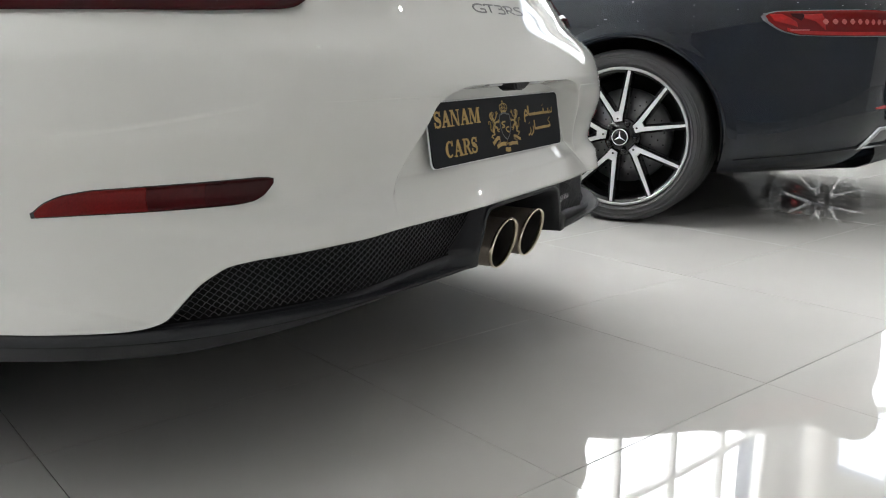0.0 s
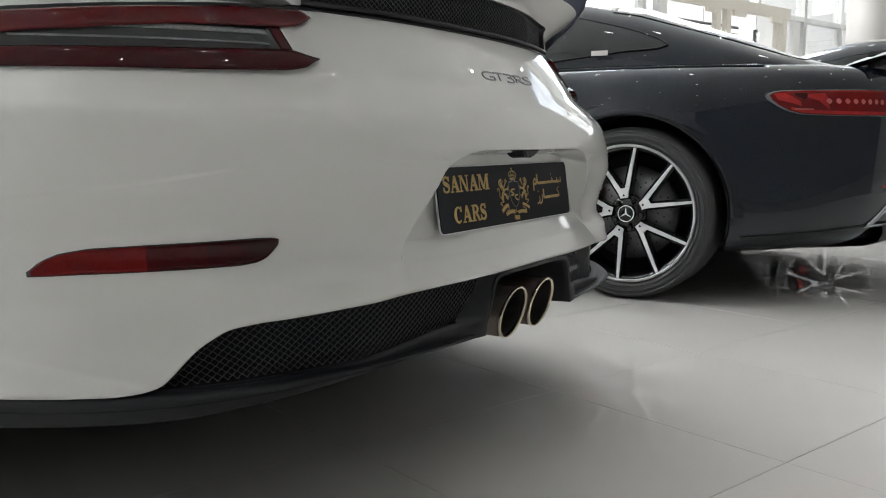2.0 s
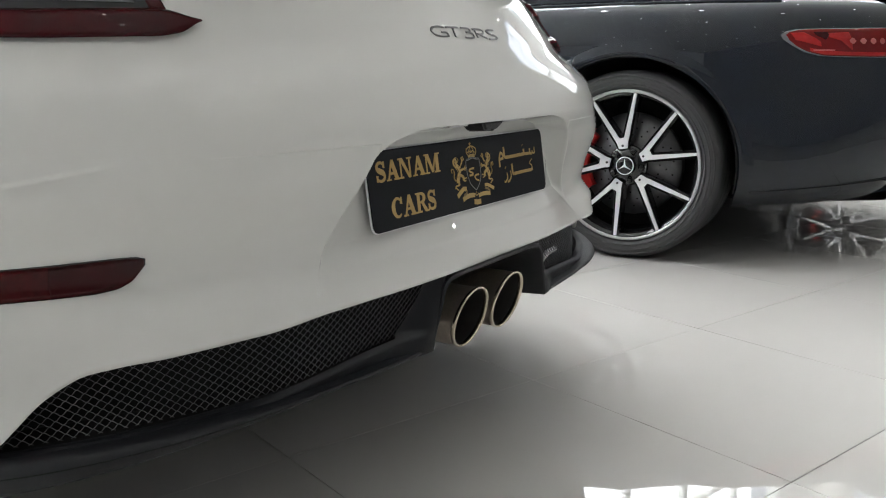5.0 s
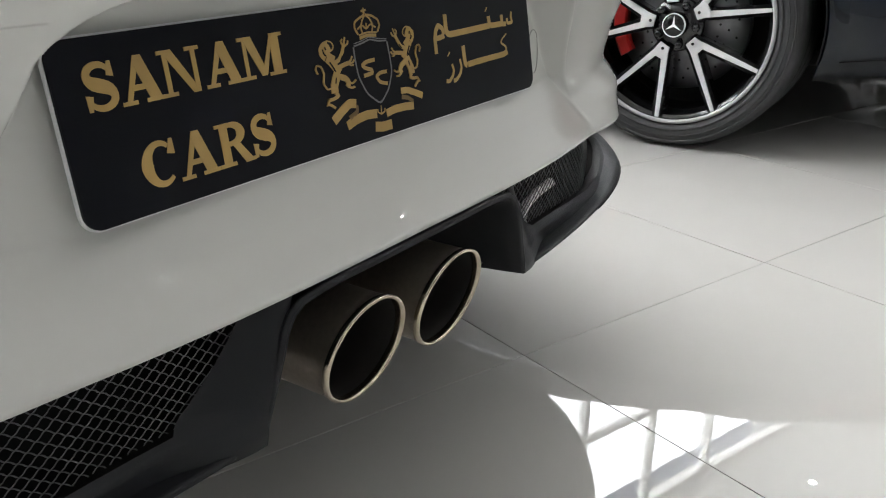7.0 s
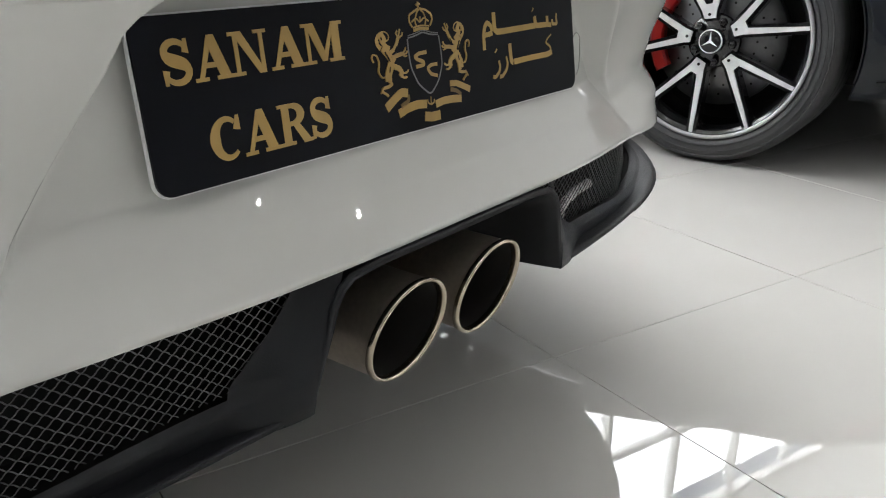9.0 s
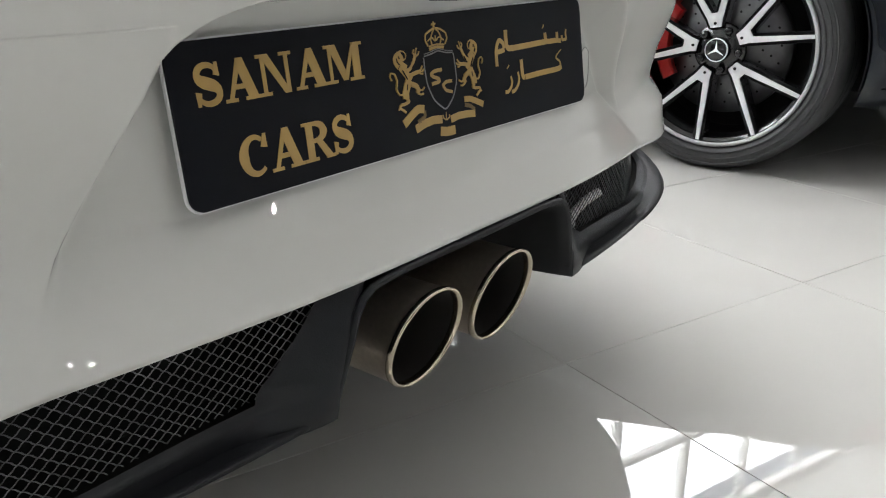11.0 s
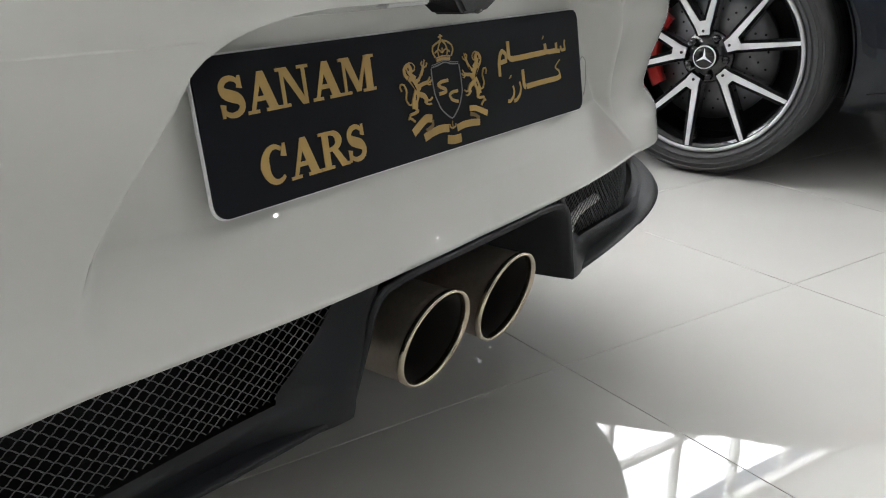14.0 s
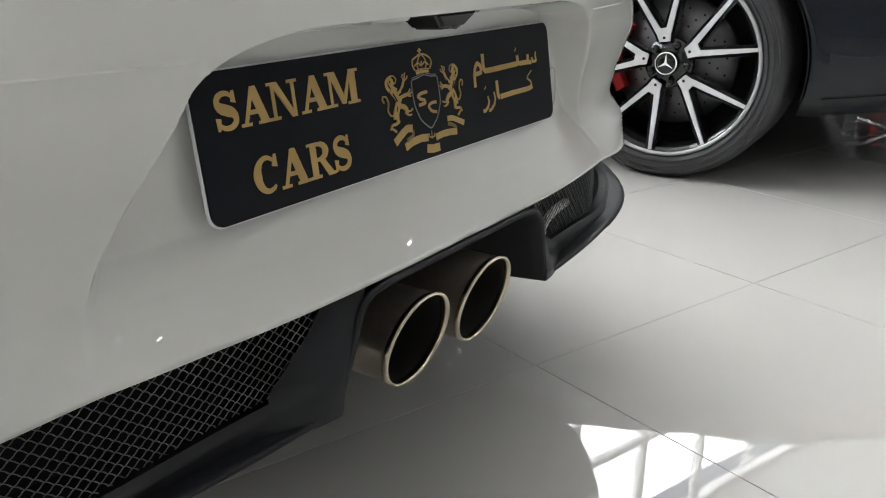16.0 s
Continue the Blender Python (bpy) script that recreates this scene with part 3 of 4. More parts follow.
# supporters: mane, face, body, limbs with claws, tail
LION_STROKES = [
    ([(678, 57), (670, 62), (666, 70), (668, 79), (675, 87)], [.0030, .0085, .0105, .0110, .0060]),
    ([(673, 64), (675, 74), (683, 83), (690, 88)], [.0050, .0085, .0070, .0030]),
    ([(671, 62), (677, 68), (680, 76)], [.0090, .0120, .0090]),
    ([(677, 56), (684, 58), (688, 64), (687, 71), (681, 75)], [.0014]),
    ([(676, 85), (684, 94), (692, 104), (698, 112)], [.0085, .0120, .0120, .0070]),
    ([(688, 95), (697, 89), (702, 77), (705, 64)], [.0046, .0040, .0030, .0034]),
    ([(704, 66), (700, 59), (703, 54)], [.0020, .0014, .0010]), ([(705, 65), (706, 57), (707, 51)], [.0020, .0014, .0010]), ([(706, 67), (711, 63), (712, 57)], [.0020, .0014, .0010]),
    ([(693, 104), (704, 98), (714, 95)], [.0050, .0038, .0032]),
    ([(712, 95), (716, 90), (718, 84)], [.0022, .0014, .0010]), ([(713, 96), (719, 95), (721, 90)], [.0020, .0014, .0010]), ([(712, 97), (717, 100), (720, 99)], [.0018, .0012, .0008]),
    ([(694, 109), (690, 122), (687, 134), (688, 146)], [.0115, .0105, .0080, .0050]),
    ([(697, 118), (706, 121), (711, 128), (709, 136)], [.0066, .0062, .0040, .0028]),
    ([(709, 135), (716, 138), (721, 136)], [.0024, .0018, .0010]), ([(711, 129), (718, 130), (723, 124)], [.0022, .0016, .0010]),
    ([(688, 144), (694, 150), (686, 155), (678, 157)], [.0038, .0034, .0030, .0026]), ([(678, 156), (676, 163), (682, 166), (688, 171)], [.0028, .0026, .0020, .0010]), ([(676, 162), (674, 167)], [.0016, .0008]),
    ([(686, 136), (676, 139), (669, 128), (671, 112), (666, 99), (659, 97), (657, 104), (661, 112)], [.0020, .0015, .0013, .0013, .0013, .0018, .0024, .0008]),
]
LION_CUTS = [([(673, 66), (675, 72)], [.0009]), ([(670, 76), (675, 82)], [.0008]), ([(680, 92), (687, 103), (690, 110)], [.0010, .0012, .0006]), ([(690, 118), (689, 130)], [.0010]), ([(698, 92), (702, 82)], [.0007])]
for flip_ in (False, True):
    drawn("supporter", LION_STROKES, M_GOLD, flip_, .66)
    drawn("supporter_gap", LION_CUTS, M_PLATE, flip_).location.y = -.0006


# scroll below the shield
for pts_, wd in (
    ([(684, 194), (698, 177), (711, 164), (723, 165)], [.0072, .0064, .0056, .0044]),
    ([(706, 203), (722, 192), (740, 185), (757, 184)], [.0070, .0068, .0066, .0064]),
    ([(752, 206), (766, 207), (781, 203)], [.0078, .0078, .0074]),
    ([(771, 185), (786, 178), (802, 175), (818, 174)], [.0062, .0066, .0066, .0064]),
    ([(796, 148), (808, 147), (820, 152), (833, 158)], [.0050, .0060, .0064, .0060]),
):
    drawn("ribbon", [(pts_, wd)], M_GOLD)
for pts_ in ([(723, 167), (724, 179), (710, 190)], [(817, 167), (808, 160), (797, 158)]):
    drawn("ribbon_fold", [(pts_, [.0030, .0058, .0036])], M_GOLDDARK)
drawn("crest_point", [([(763, 170), (763, 177), (764, 187)], [.0006, .0018, .0012]), ([(757, 176), (758, 182), (763, 185)], [.0012]), ([(769, 175), (769, 181), (764, 185)], [.0012])], M_GOLD)
# strokes of the second script
for strokes in (
    [([(985, 23), (984, 32), (986, 42), (978, 43), (977, 34)], [.0030, .0044, .0060, .0052, .0030]), ([(976, 44), (969, 44), (968, 27)], [.0052, .0056, .0024]), ([(970, 43), (948, 46), (946, 28)], [.0058, .0062, .0024]),
     ([(950, 45), (910, 52), (880, 57), (875, 52), (873, 20)], [.0062, .0062, .0062, .0058, .0028])],
    [([(941, 21), (943, 18), (944, 14)], [.0010, .0046, .0010])],
    [([(871, 57), (869, 46), (862, 40), (858, 48), (856, 62), (857, 76), (858, 90)], [.0048, .0052, .0046, .0056, .0064, .0044, .0010]), ([(857, 63), (866, 61), (872, 58)], [.0050, .0054, .0050])],
    [([(976, 60), (968, 70), (966, 76), (974, 82), (975, 92)], [.0014, .0040, .0052, .0054, .0050]), ([(977, 91), (970, 96), (940, 102), (908, 110)], [.0060, .0062, .0062, .0062]), ([(909, 111), (905, 108), (902, 75)], [.0058, .0056, .0024])],
    [([(896, 99), (899, 112), (897, 124), (890, 135), (885, 136)], [.0028, .0050, .0050, .0042, .0010])],
    [([(883, 107), (886, 118), (884, 128), (878, 137), (873, 136)], [.0028, .0048, .0048, .0040, .0010])],
    [([(876, 94), (878, 91), (880, 87)], [.0010, .0046, .0010])],
):
    drawn("stroke", strokes, M_GOLD, fine=.86)

# camera pod and lamps under the overhang
bm = bmesh.new()
vv = [bm.verts.new(p) for p in ((-.044, -.044, .606), (.026, -.044, .606), (.026, .0, .606), (-.044, .0, .606), (-.024, -.038, .5915), (.008, -.038, .5915), (.010, -.006, .590), (-.026, -.006, .590))]
for f in ((0, 1, 2, 3), (4, 5, 6, 7), (0, 1, 5, 4), (1, 2, 6, 5), (2, 3, 7, 6), (3, 0, 4, 7)):
    bm.faces.new([vv[i] for i in f])
bmesh.ops.bevel(bm, geom=bm.edges[:], offset=.003, segments=3, affect="EDGES")
pod = part("reversing_camera", bm, M_BLACK, car, "black reversing camera pod")
lathe("camera_lens", [(.0001, -.003), (.004, -.0022), (.0058, 0), (.006, .01)], M_GLASSDARK, pod, n=24, m=pose(-.002, -.0365, .5965, 25, 0, 90))
for sx in (-1, 1):
    box("plate_lamp", (sx * .080 - .026, -.026, .6005), (sx * .080 + .026, -.006, .6045), M_LENSWHITE, car, "clear plate lamp", .0015)
# tow-eye cover beside the plate
tx, tz = .2905, .4995
an = np.linspace(0, 2 * np.pi, 48, endpoint=False)
cx_, cz_ = tx + .0148 * np.cos(an), tz + .0225 * np.sin(an)
tube("tow_eye_cover", np.stack([cx_, rear_point(cx_, cz_) - .0002, cz_], -1), .0006, M_SHADOWGAP, car, "round tow-eye cover joint", n=6, closed=True)


# patches that follow the shell
def patch(name, x0, x1, zlo, zhi, off, material, parent, label="", nx=60, nz=10, swell=0.0):
    """A raised piece on the shell between two heights, given as functions of x."""
    px = np.linspace(x0, x1, nx)
    out = []
    for v in np.linspace(0, 1, nz):
        z = zlo(px) + v * (zhi(px) - zlo(px))
        out.append(np.stack([px, shell_y(px, z) - off - swell * np.sqrt(np.clip(4 * v * (1 - v), 0, 1)), z], -1))
    out = np.array(out)
    rim = out.copy()
    first, last = out[:1] + np.array([0, .02, 0]), out[-1:] + np.array([0, .02, 0])
    full = np.concatenate([first, out, last])
    left, right = full[:, :1] + np.array([0, .02, 0]), full[:, -1:] + np.array([0, .02, 0])
    return grid_mesh(name, np.concatenate([left, full, right], 1), material, parent, label)


for sx in (-1, 1):
    # lower reflector; its outer prism is painted brighter for the light it returns
    lens_lo = lambda ax: smooth_interp(ax, [.570, .574, .582, .594, .612, .75, .790], [.4870, .4800, .4690, .4630, .4600, .4555, .4530], .004)
    lens_hi = lambda ax: smooth_interp(ax, [.570, .574, .592, .70, .745, .767, .781, .790], [.4895, .4925, .4930, .4885, .4855, .4795, .469, .4550], .006)
    rl = patch("reflector", sx * .5695, sx * .7905, lambda x: lens_lo(np.abs(x)) - .0014, lambda x: lens_hi(np.abs(x)) + .0014, .001, M_GLOSSBLACK, car, "dark red reflector lens in a thin black rim", 80, 6)
    patch("inner_lens", sx * .572, sx * .646, lambda x: lens_lo(np.abs(x)), lambda x: lens_hi(np.abs(x)), .0035, M_REFLECTOR, rl, nx=40, nz=8)
    patch("middle_lens", sx * .645, sx * .7015, lambda x: lens_lo(np.abs(x)), lambda x: lens_hi(np.abs(x)), .0033, M_REDMID, rl, nx=40, nz=8)
    patch("outer_lens", sx * .7005, sx * .788, lambda x: lens_lo(np.abs(x)), lambda x: lens_hi(np.abs(x)), .0035, M_PRISM, rl, nx=60, nz=8)
    # tail light: upper and lower red bars and a smoked lens between
    up_lo = lambda ax: smooth_interp(ax, [.430, .436, .455, .478, .60, .75, .88], [.796, .792, .7835, .779, .7755, .758, .73], .003)
    up_hi = lambda ax: smooth_interp(ax, [.430, .438, .52, .66, .76, .88], [.798, .8085, .806, .795, .784, .765], .003)
    dn_lo = lambda ax: smooth_interp(ax, [.459, .481, .504, .60, .88], [.7335, .721, .7165, .713, .711], .008)
    dn_hi = lambda ax: smooth_interp(ax, [.459, .484, .495, .60, .88], [.7355, .745, .7465, .742, .735], .008)
    tl = patch("tail_light", sx * .483, sx * .885, lambda x: dn_hi(np.abs(x)) - .004, lambda x: up_lo(np.abs(x)) + .004, .002, M_SMOKE, car, "wide tail light with dark red bars and a smoked lens", 90, 14)
    patch("upper_bar", sx * .431, sx * .885, lambda x: up_lo(np.abs(x)), lambda x: up_hi(np.abs(x)), .007, M_REDBAR, tl, nx=100, nz=12, swell=.004)
    patch("lower_bar", sx * .459, sx * .885, lambda x: dn_lo(np.abs(x)), lambda x: dn_hi(np.abs(x)), .009, M_RED, tl, nx=100, nz=12, swell=.005)
    patch("light_end", sx * .484, sx * .498, lambda x: dn_hi(np.abs(x)) - .002, lambda x: up_lo(np.abs(x)) + .002, .005, M_RED, tl, nx=8, nz=8)
    patch("led_strip", sx * .505, sx * .78, lambda x: np.full_like(x, .766), lambda x: np.full_like(x, .7735), .0032, M_LED, tl, nx=120, nz=4)
    patch("chrome_edge", sx * .51, sx * .76, lambda x: np.full_like(x, .7515), lambda x: np.full_like(x, .7545), .0035, M_LENSGREY, tl, nx=60, nz=3)
# dark joint over the tail panel
patch("panel_joint", -.88, .88, lambda x: smooth_interp(np.abs(x), [0, .43, .45, .52, .66, .76, .88], [.8105, .8095, .8085, .806, .795, .784, .765], .008), lambda x: smooth_interp(np.abs(x), [0, .43, .45, .52, .66, .76, .88], [.8155, .8145, .8135, .811, .800, .789, .770], .008), .002, M_BLACK, car, nx=200, nz=4)
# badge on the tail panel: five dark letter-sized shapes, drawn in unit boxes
BADGE = [
    (-.0850, -.0425, [[(.98, .92), (.62, 1.0), (.22, .86), (.02, .50), (.18, .12), (.55, 0), (.88, .04), (1.0, .10), (1.0, .44), (.62, .42)]]),
    (-.0390, -.0010, [[(0, .90), (.10, 1.0), (1.0, 1.0)], [(.55, 1.0), (.45, .5), (.38, 0)]]),
    (.0030, .0330, [[(0, 1.0), (.82, 1.0), (.90, .80), (.72, .58), (.34, .56)], [(.70, .57), (1.0, .46), (.96, .12), (.66, 0), (0, .04)]]),
    (.0375, .0720, [[(.14, 0), (.22, 1.0)], [(0, .92), (.22, 1.0), (.80, .98), (.98, .76), (.76, .50), (.26, .46)], [(.44, .46), (1.05, .02)]]),
    (.0770, .1110, [[(1.0, .98), (.40, 1.0), (.10, .80), (.30, .60), (.80, .44), (.98, .22), (.70, .02), (0, 0)]]),
]
for x0, x1, strokes in BADGE:
    bm = bmesh.new()
    for stroke in strokes:
        c_ = np.array([(x0 + a * (x1 - x0), .7275 + b * .0150) for a, b in stroke])
        f_ = np.linspace(0, len(c_) - 1, 6 * len(c_))
        c_ = np.stack([smooth_interp(f_, range(len(c_)), c_[:, e], .4) for e in (0, 1)], -1)
        o_ = ribbon(c_, np.full(len(c_), .0027))
        half = len(o_) // 2
        va = [bm.verts.new((a, float(shell_y(a, b)) - .0014, b)) for a, b in o_]
        vb = [bm.verts.new((v.co.x, v.co.y + .003, v.co.z)) for v in va]
        for e in range(half - 1):
            bm.faces.new((va[e], va[e + 1], va[2 * half - 2 - e], va[2 * half - 1 - e]))
        for e in range(2 * half):
            bm.faces.new((va[e], va[(e + 1) % (2 * half)], vb[(e + 1) % (2 * half)], vb[e]))
    part("badge_mark", bm, M_BADGE, car)


# engine lid with its own mesh opening and a turned-up lip
def lid_y(x, z):
    s = smooth01((np.abs(x) - .22) / .22)
    return shell_y(x, .80) + .012 - (.045 + .05 * s) * smooth01((z - .892 + .045 * s) / .075)


def lid_open(x, z):
    """1 inside the lid's mesh opening."""
    top = .887 - .30 * np.abs(x) ** 3
    side = .428 - (z - .818) * .95
    return (z > .8215) & (z < top) & (np.abs(x) < side)


lx = np.linspace(-.50, .50, 501)
lz = np.linspace(.8165, .965, 150)
LX, LZ = np.meshgrid(lx, lz)
top_edge = .950 - .32 * np.abs(LX) ** 2.2
LZ2 = .8165 + (LZ - .8165) * (top_edge - .8165) / (.965 - .8165)
LX = LX * (1 - .12 * ((.965 - LZ) / .1485) ** 1.5)
P = np.stack([LX, lid_y(LX, LZ2), LZ2], -1)
cen = (P[:-1, :-1] + P[1:, 1:]) / 2
lid = grid_mesh("engine_lid", P, M_WHITE, car, "white engine lid with a mesh air outlet", keep=~lid_open(cen[..., 0], cen[..., 2]))
tops = []
edge = P[-1]
for d, h in ((0, 0), (.012, .004), (.05, .004), (.15, -.012), (.30, -.03), (.5, -.04)):
    tops.append(edge + np.array([0, d, h]))
grid_mesh("lid_top", np.array(tops), M_WHITE, lid)
sides = []
for d in (0, .03, .1, .3):
    sides.append(np.stack([P[:, 0, 0] - .0, P[:, 0, 1] + d, P[:, 0, 2]], -1))
grid_mesh("lid_side", np.array(sides), M_WHITE, lid)
sides = [np.stack([P[:, -1, 0], P[:, -1, 1] + d, P[:, -1, 2]], -1) for d in (0, .03, .1, .3)]
grid_mesh("lid_side", np.array(sides), M_WHITE, lid)
# edge trim of the opening
a = np.linspace(-.428, .428, 120)
tube("outlet_sill", [(x, float(lid_y(x, .82)) - .002, .8205) for x in a], .0045, M_BLACK, lid)


def wire_mesh(name, parent, x0, x1, z0, z1, inside, depth, pitch, rise, r, material):
    """A lattice of two families of slanting wires, cut to the opening by inside(x, z)."""
    verts, faces = [], []
    slope = 2 * rise / pitch
    run = (z1 - z0) / slope
    lo_, hi_ = min(x0, x1), max(x0, x1)
    gz = np.linspace(z0, z1, 90)
    for sgn in (-1, 1):
        for k in range(int((hi_ - lo_ + run) / pitch) + 2):
            start = lo_ - (run if sgn > 0 else 0) + pitch * k
            gx = start + sgn * ((gz - z0) / slope + .04 * pitch * np.sin(2 * np.pi * (gz - (z0 + z1) / 2) / rise))
            ok = inside(gx, gz) & (gx > lo_) & (gx < hi_)
            if not ok.any():
                continue
            yy = depth(gx, gz) + .0004 * sgn
            base = len(verts)
            for x, y, z in zip(gx, yy, gz):
                verts += [(x, y - r, z), (x + r, y, z), (x, y + r, z), (x - r, y, z)]
            for i in range(89):
                if ok[i] and ok[i + 1]:
                    b0, b1 = base + 4 * i, base + 4 * (i + 1)
                    faces += [(b0 + j, b0 + (j + 1) % 4, b1 + (j + 1) % 4, b1 + j) for j in range(4)]
    return link_mesh(name, verts, faces, material, parent)


wire_mesh("lid_mesh", lid, -.43, .43, .820, .890, lambda x, z: lid_open(x, z), lambda x, z: lid_y(x, z) + .012, .0125, .0046, .0007, M_MESH)
# near-black sheet stands in for the unlit depth under the lid mesh
grid_mesh("outlet_dark_back", np.stack([LX[::6, ::10], lid_y(LX[::6, ::10], LZ[::6, ::10] * 0 + .85) + .05, .815 + (LZ[::6, ::10] - .8165) * .6], -1), M_DARK, lid)

# wing on two struts
for sx in (-1, 1):
    prof = [(.200, .8135), (.215, .8125), (.255, .8185), (.30, .832), (.36, .853), (.435, .880), (.40, .902), (.26, .930), (.15, .962), (.112, 1.0), (.10, 1.08), (.12, 1.17), (.06, 1.19), (.038, 1.08), (.062, .985), (.084, .925), (.118, .885), (.152, .860), (.178, .833)]
    st = slab("wing_strut", prof, .012, M_STRUT, car, Matrix(((0, 1, 0, sx * .52 - .006), (1, 0, 0, 0), (0, 0, 1, 0), (0, 0, 0, 1))), "dark metal wing strut", .0015)
    lathe("bolt", [(.0001, -.004), (.0055, -.004), (.0065, -.003), (.0075, 0)], M_BLACK, st, n=20, m=pose(sx * .52 - .006, .207, .841))
    lathe("bolt_socket", [(.0001, -.0042), (.0025, -.0043), (.0027, -.004)], M_DARK, st, n=6, m=pose(sx * .52 - .006, .207, .841))
wing = []
for t in np.linspace(-1, 1, 41):
    c = np.linspace(0, 2 * np.pi, 40)
    wing.append(np.stack([np.full(40, t * .86), .26 - .16 * np.cos(c) + .05 * t * t, 1.19 - .035 * np.cos(c) + .014 * np.sin(c) - .02 * t * t], -1))
grid_mesh("wing_blade", np.array(wing), M_WHITE, car, "white rear wing blade")


# black lower part: mesh openings, exhaust surround, lip
def fin_x(z):
    return .143 + (.40 - z) * .36


def mesh_x(z):
    d = np.maximum(0, .40 - z)
    return .174 + .55 * d + 4.0 * d * d


def shelf_z(ax):
    return .3075 + .019 * (1 - smooth01((ax - .25) / .26))


def duct_depth(ax):
    return .014 + .016 * smooth01((ax - .40) / .16)


def lower_y(x, z):
    """Black panel below the bumper: deep at the mesh, flush at the fins and the shelf."""
    ax = np.abs(x)
    f = smooth01((ax - fin_x(z) - .004) / (mesh_x(z) - fin_x(z)))
    shelf = smooth01((z - shelf_z(ax) + .0065) / .013)
    return shell_y(x, z) + .006 - .020 * (1 - f) * np.clip((.397 - z) / .09, 0, 1) + duct_depth(ax) * f * shelf


def lip_low(x):
    return smooth_interp(np.abs(x), [0, .18, .38, .50, .60, .70, 1], [.2955, .2955, .2985, .291, .282, .272, .270], .03)


for sx in (-1, 1):
    zc = np.concatenate([np.linspace(.2975, .3075, 14)[:-1], np.linspace(.3075, .404, 60)])[:, None]
    w0_, w1_ = np.linspace(0, 1, 60)[None, :-1], np.linspace(0, 1, 200)[None, :]
    xg = np.concatenate([fin_x(zc) + w0_ * (mesh_x(zc) - fin_x(zc)), mesh_x(zc) + w1_ * (.74 - mesh_x(zc))], 1)
    zlow = shelf_z(xg)
    zg = np.where(zc <= .3075, .2975 + (zc - .2975) * (zlow - .2975) / .010, zlow + (zc - .3075) * (.404 - zlow) / .0965)
    sheet = np.stack([sx * xg, lower_y(xg, zg), zg], -1)
    cen = (sheet[:-1, :-1] + sheet[1:, 1:]) / 2
    hole = (np.abs(cen[..., 0]) > mesh_x(cen[..., 2])) & (cen[..., 2] > shelf_z(np.abs(cen[..., 0])) - .0004) & (np.abs(cen[..., 0]) < .72)
    pan = grid_mesh("lower_panel", sheet, M_BLACK, car, "matt black lower bumper panel", keep=~hole)
    bx = np.linspace(.15, .76, 44)
    # near-black sheets put the darkness behind the mesh into colour
    grid_mesh("duct_dark_back", np.array([np.stack([sx * bx, shell_y(bx, .36) + .085, np.full(44, z)], -1) for z in (.285, .34, .42)]), M_DARK, pan)
    grid_mesh("duct_dark_floor", np.array([np.stack([sx * bx, shell_y(bx, .31) + o, np.full(44, .3035)], -1) for o in (.03, .12)]), M_DARK, pan)
    wire_mesh("mesh_grille", pan, sx * .150, sx * .725, .306, .402, lambda x, z: (np.abs(x) > mesh_x(z) - .018) & (z < low_z(x) + .004) & (z > shelf_z(np.abs(x)) - .004), lambda x, z: shell_y(x, z) + .0095 + duct_depth(np.abs(x)), .0114, .0047, .0006, M_MESH)
    # lip
    lxx = np.linspace(.182, .915, 160)
    zb = lip_low(lxx)
    zt = .3035
    fade = smooth01((lxx - .182) / .03)
    prof = [(.03, .306 + 0 * zb), (.012, .3050 + 0 * zb), (-.004, .3035 + 0 * zb), (-.0105, zb + .72 * (zt - zb) + .002), (-.0125, zb + .62 * (zt - zb)), (-.0118, zb + .5 * (zt - zb)), (-.0085, zb + .12 * (zt - zb)), (-.006, zb), (.02, zb - .001), (.12, zb + .004)]
    lip = np.array([np.stack([sx * lxx, shell_y(lxx, .30) + o * (.35 + .65 * fade) - .0, z], -1) for o, z in prof])
    lip_ob = grid_mesh("lip", lip, M_BLACK, car, "matt black rear lip")
    tube("lip_groove", np.stack([sx * lxx[46:], shell_y(lxx[46:], .30) - .0124, zb[46:] + .60 * (zt - zb[46:])], -1), .0011, M_DARK, lip_ob, n=6)
    # white tube stands in for a bright reflection in the right duct
    if sx > 0:
        tube("duct_glint", [(.255, .003, .317), (.2515, .0005, .331), (.260, .0, .3405), (.284, .0015, .3465), (.330, .008, .3455)], .0055, M_PLASTIC_WHITE, pan, "white strip in place of a bright reflection behind the mesh")
    # hanging flap under the lip
    if sx < 0:
        box("air_flap", (-.36, .06, .262), (-.235, .10, .305), M_BLACK, car, bevel=.006)

# exhaust surround: a rounded opening, open below
op = [(-.1835, .2965), (-.178, .312), (-.1625, .358), (-.157, .376), (-.150, .386), (-.140, .392), (-.12, .3945)]
op = op + [(x, .3955) for x in np.linspace(-.10, .10, 9)] + [(-x, z) for x, z in op[::-1]]
op = np.array(op)
tun = []
for d, s, e in ((-.004, 1.0, 0), (-.0065, .992, -.001), (-.004, .975, -.003), (.01, .955, -.005), (.06, .90, -.008), (.14, .80, -.01)):
    xx = op[:, 0] * s
    proud = .012 * np.clip((.397 - op[:, 1]) / .09, 0, 1)
    tun.append(np.stack([xx, shell_y(op[:, 0], op[:, 1]) + .006 - proud + d, op[:, 1] + e * (op[:, 1] - .29) / .1], -1))
sur = grid_mesh("exhaust_surround", np.array(tun), M_BLACK, car, "black exhaust surround")
tube("surround_rim", [(x, float(shell_y(x, z)) + .003 - .013 * min(1, max(0, (.397 - z) / .09)), z) for x, z in op], .003, M_BLACK, sur)
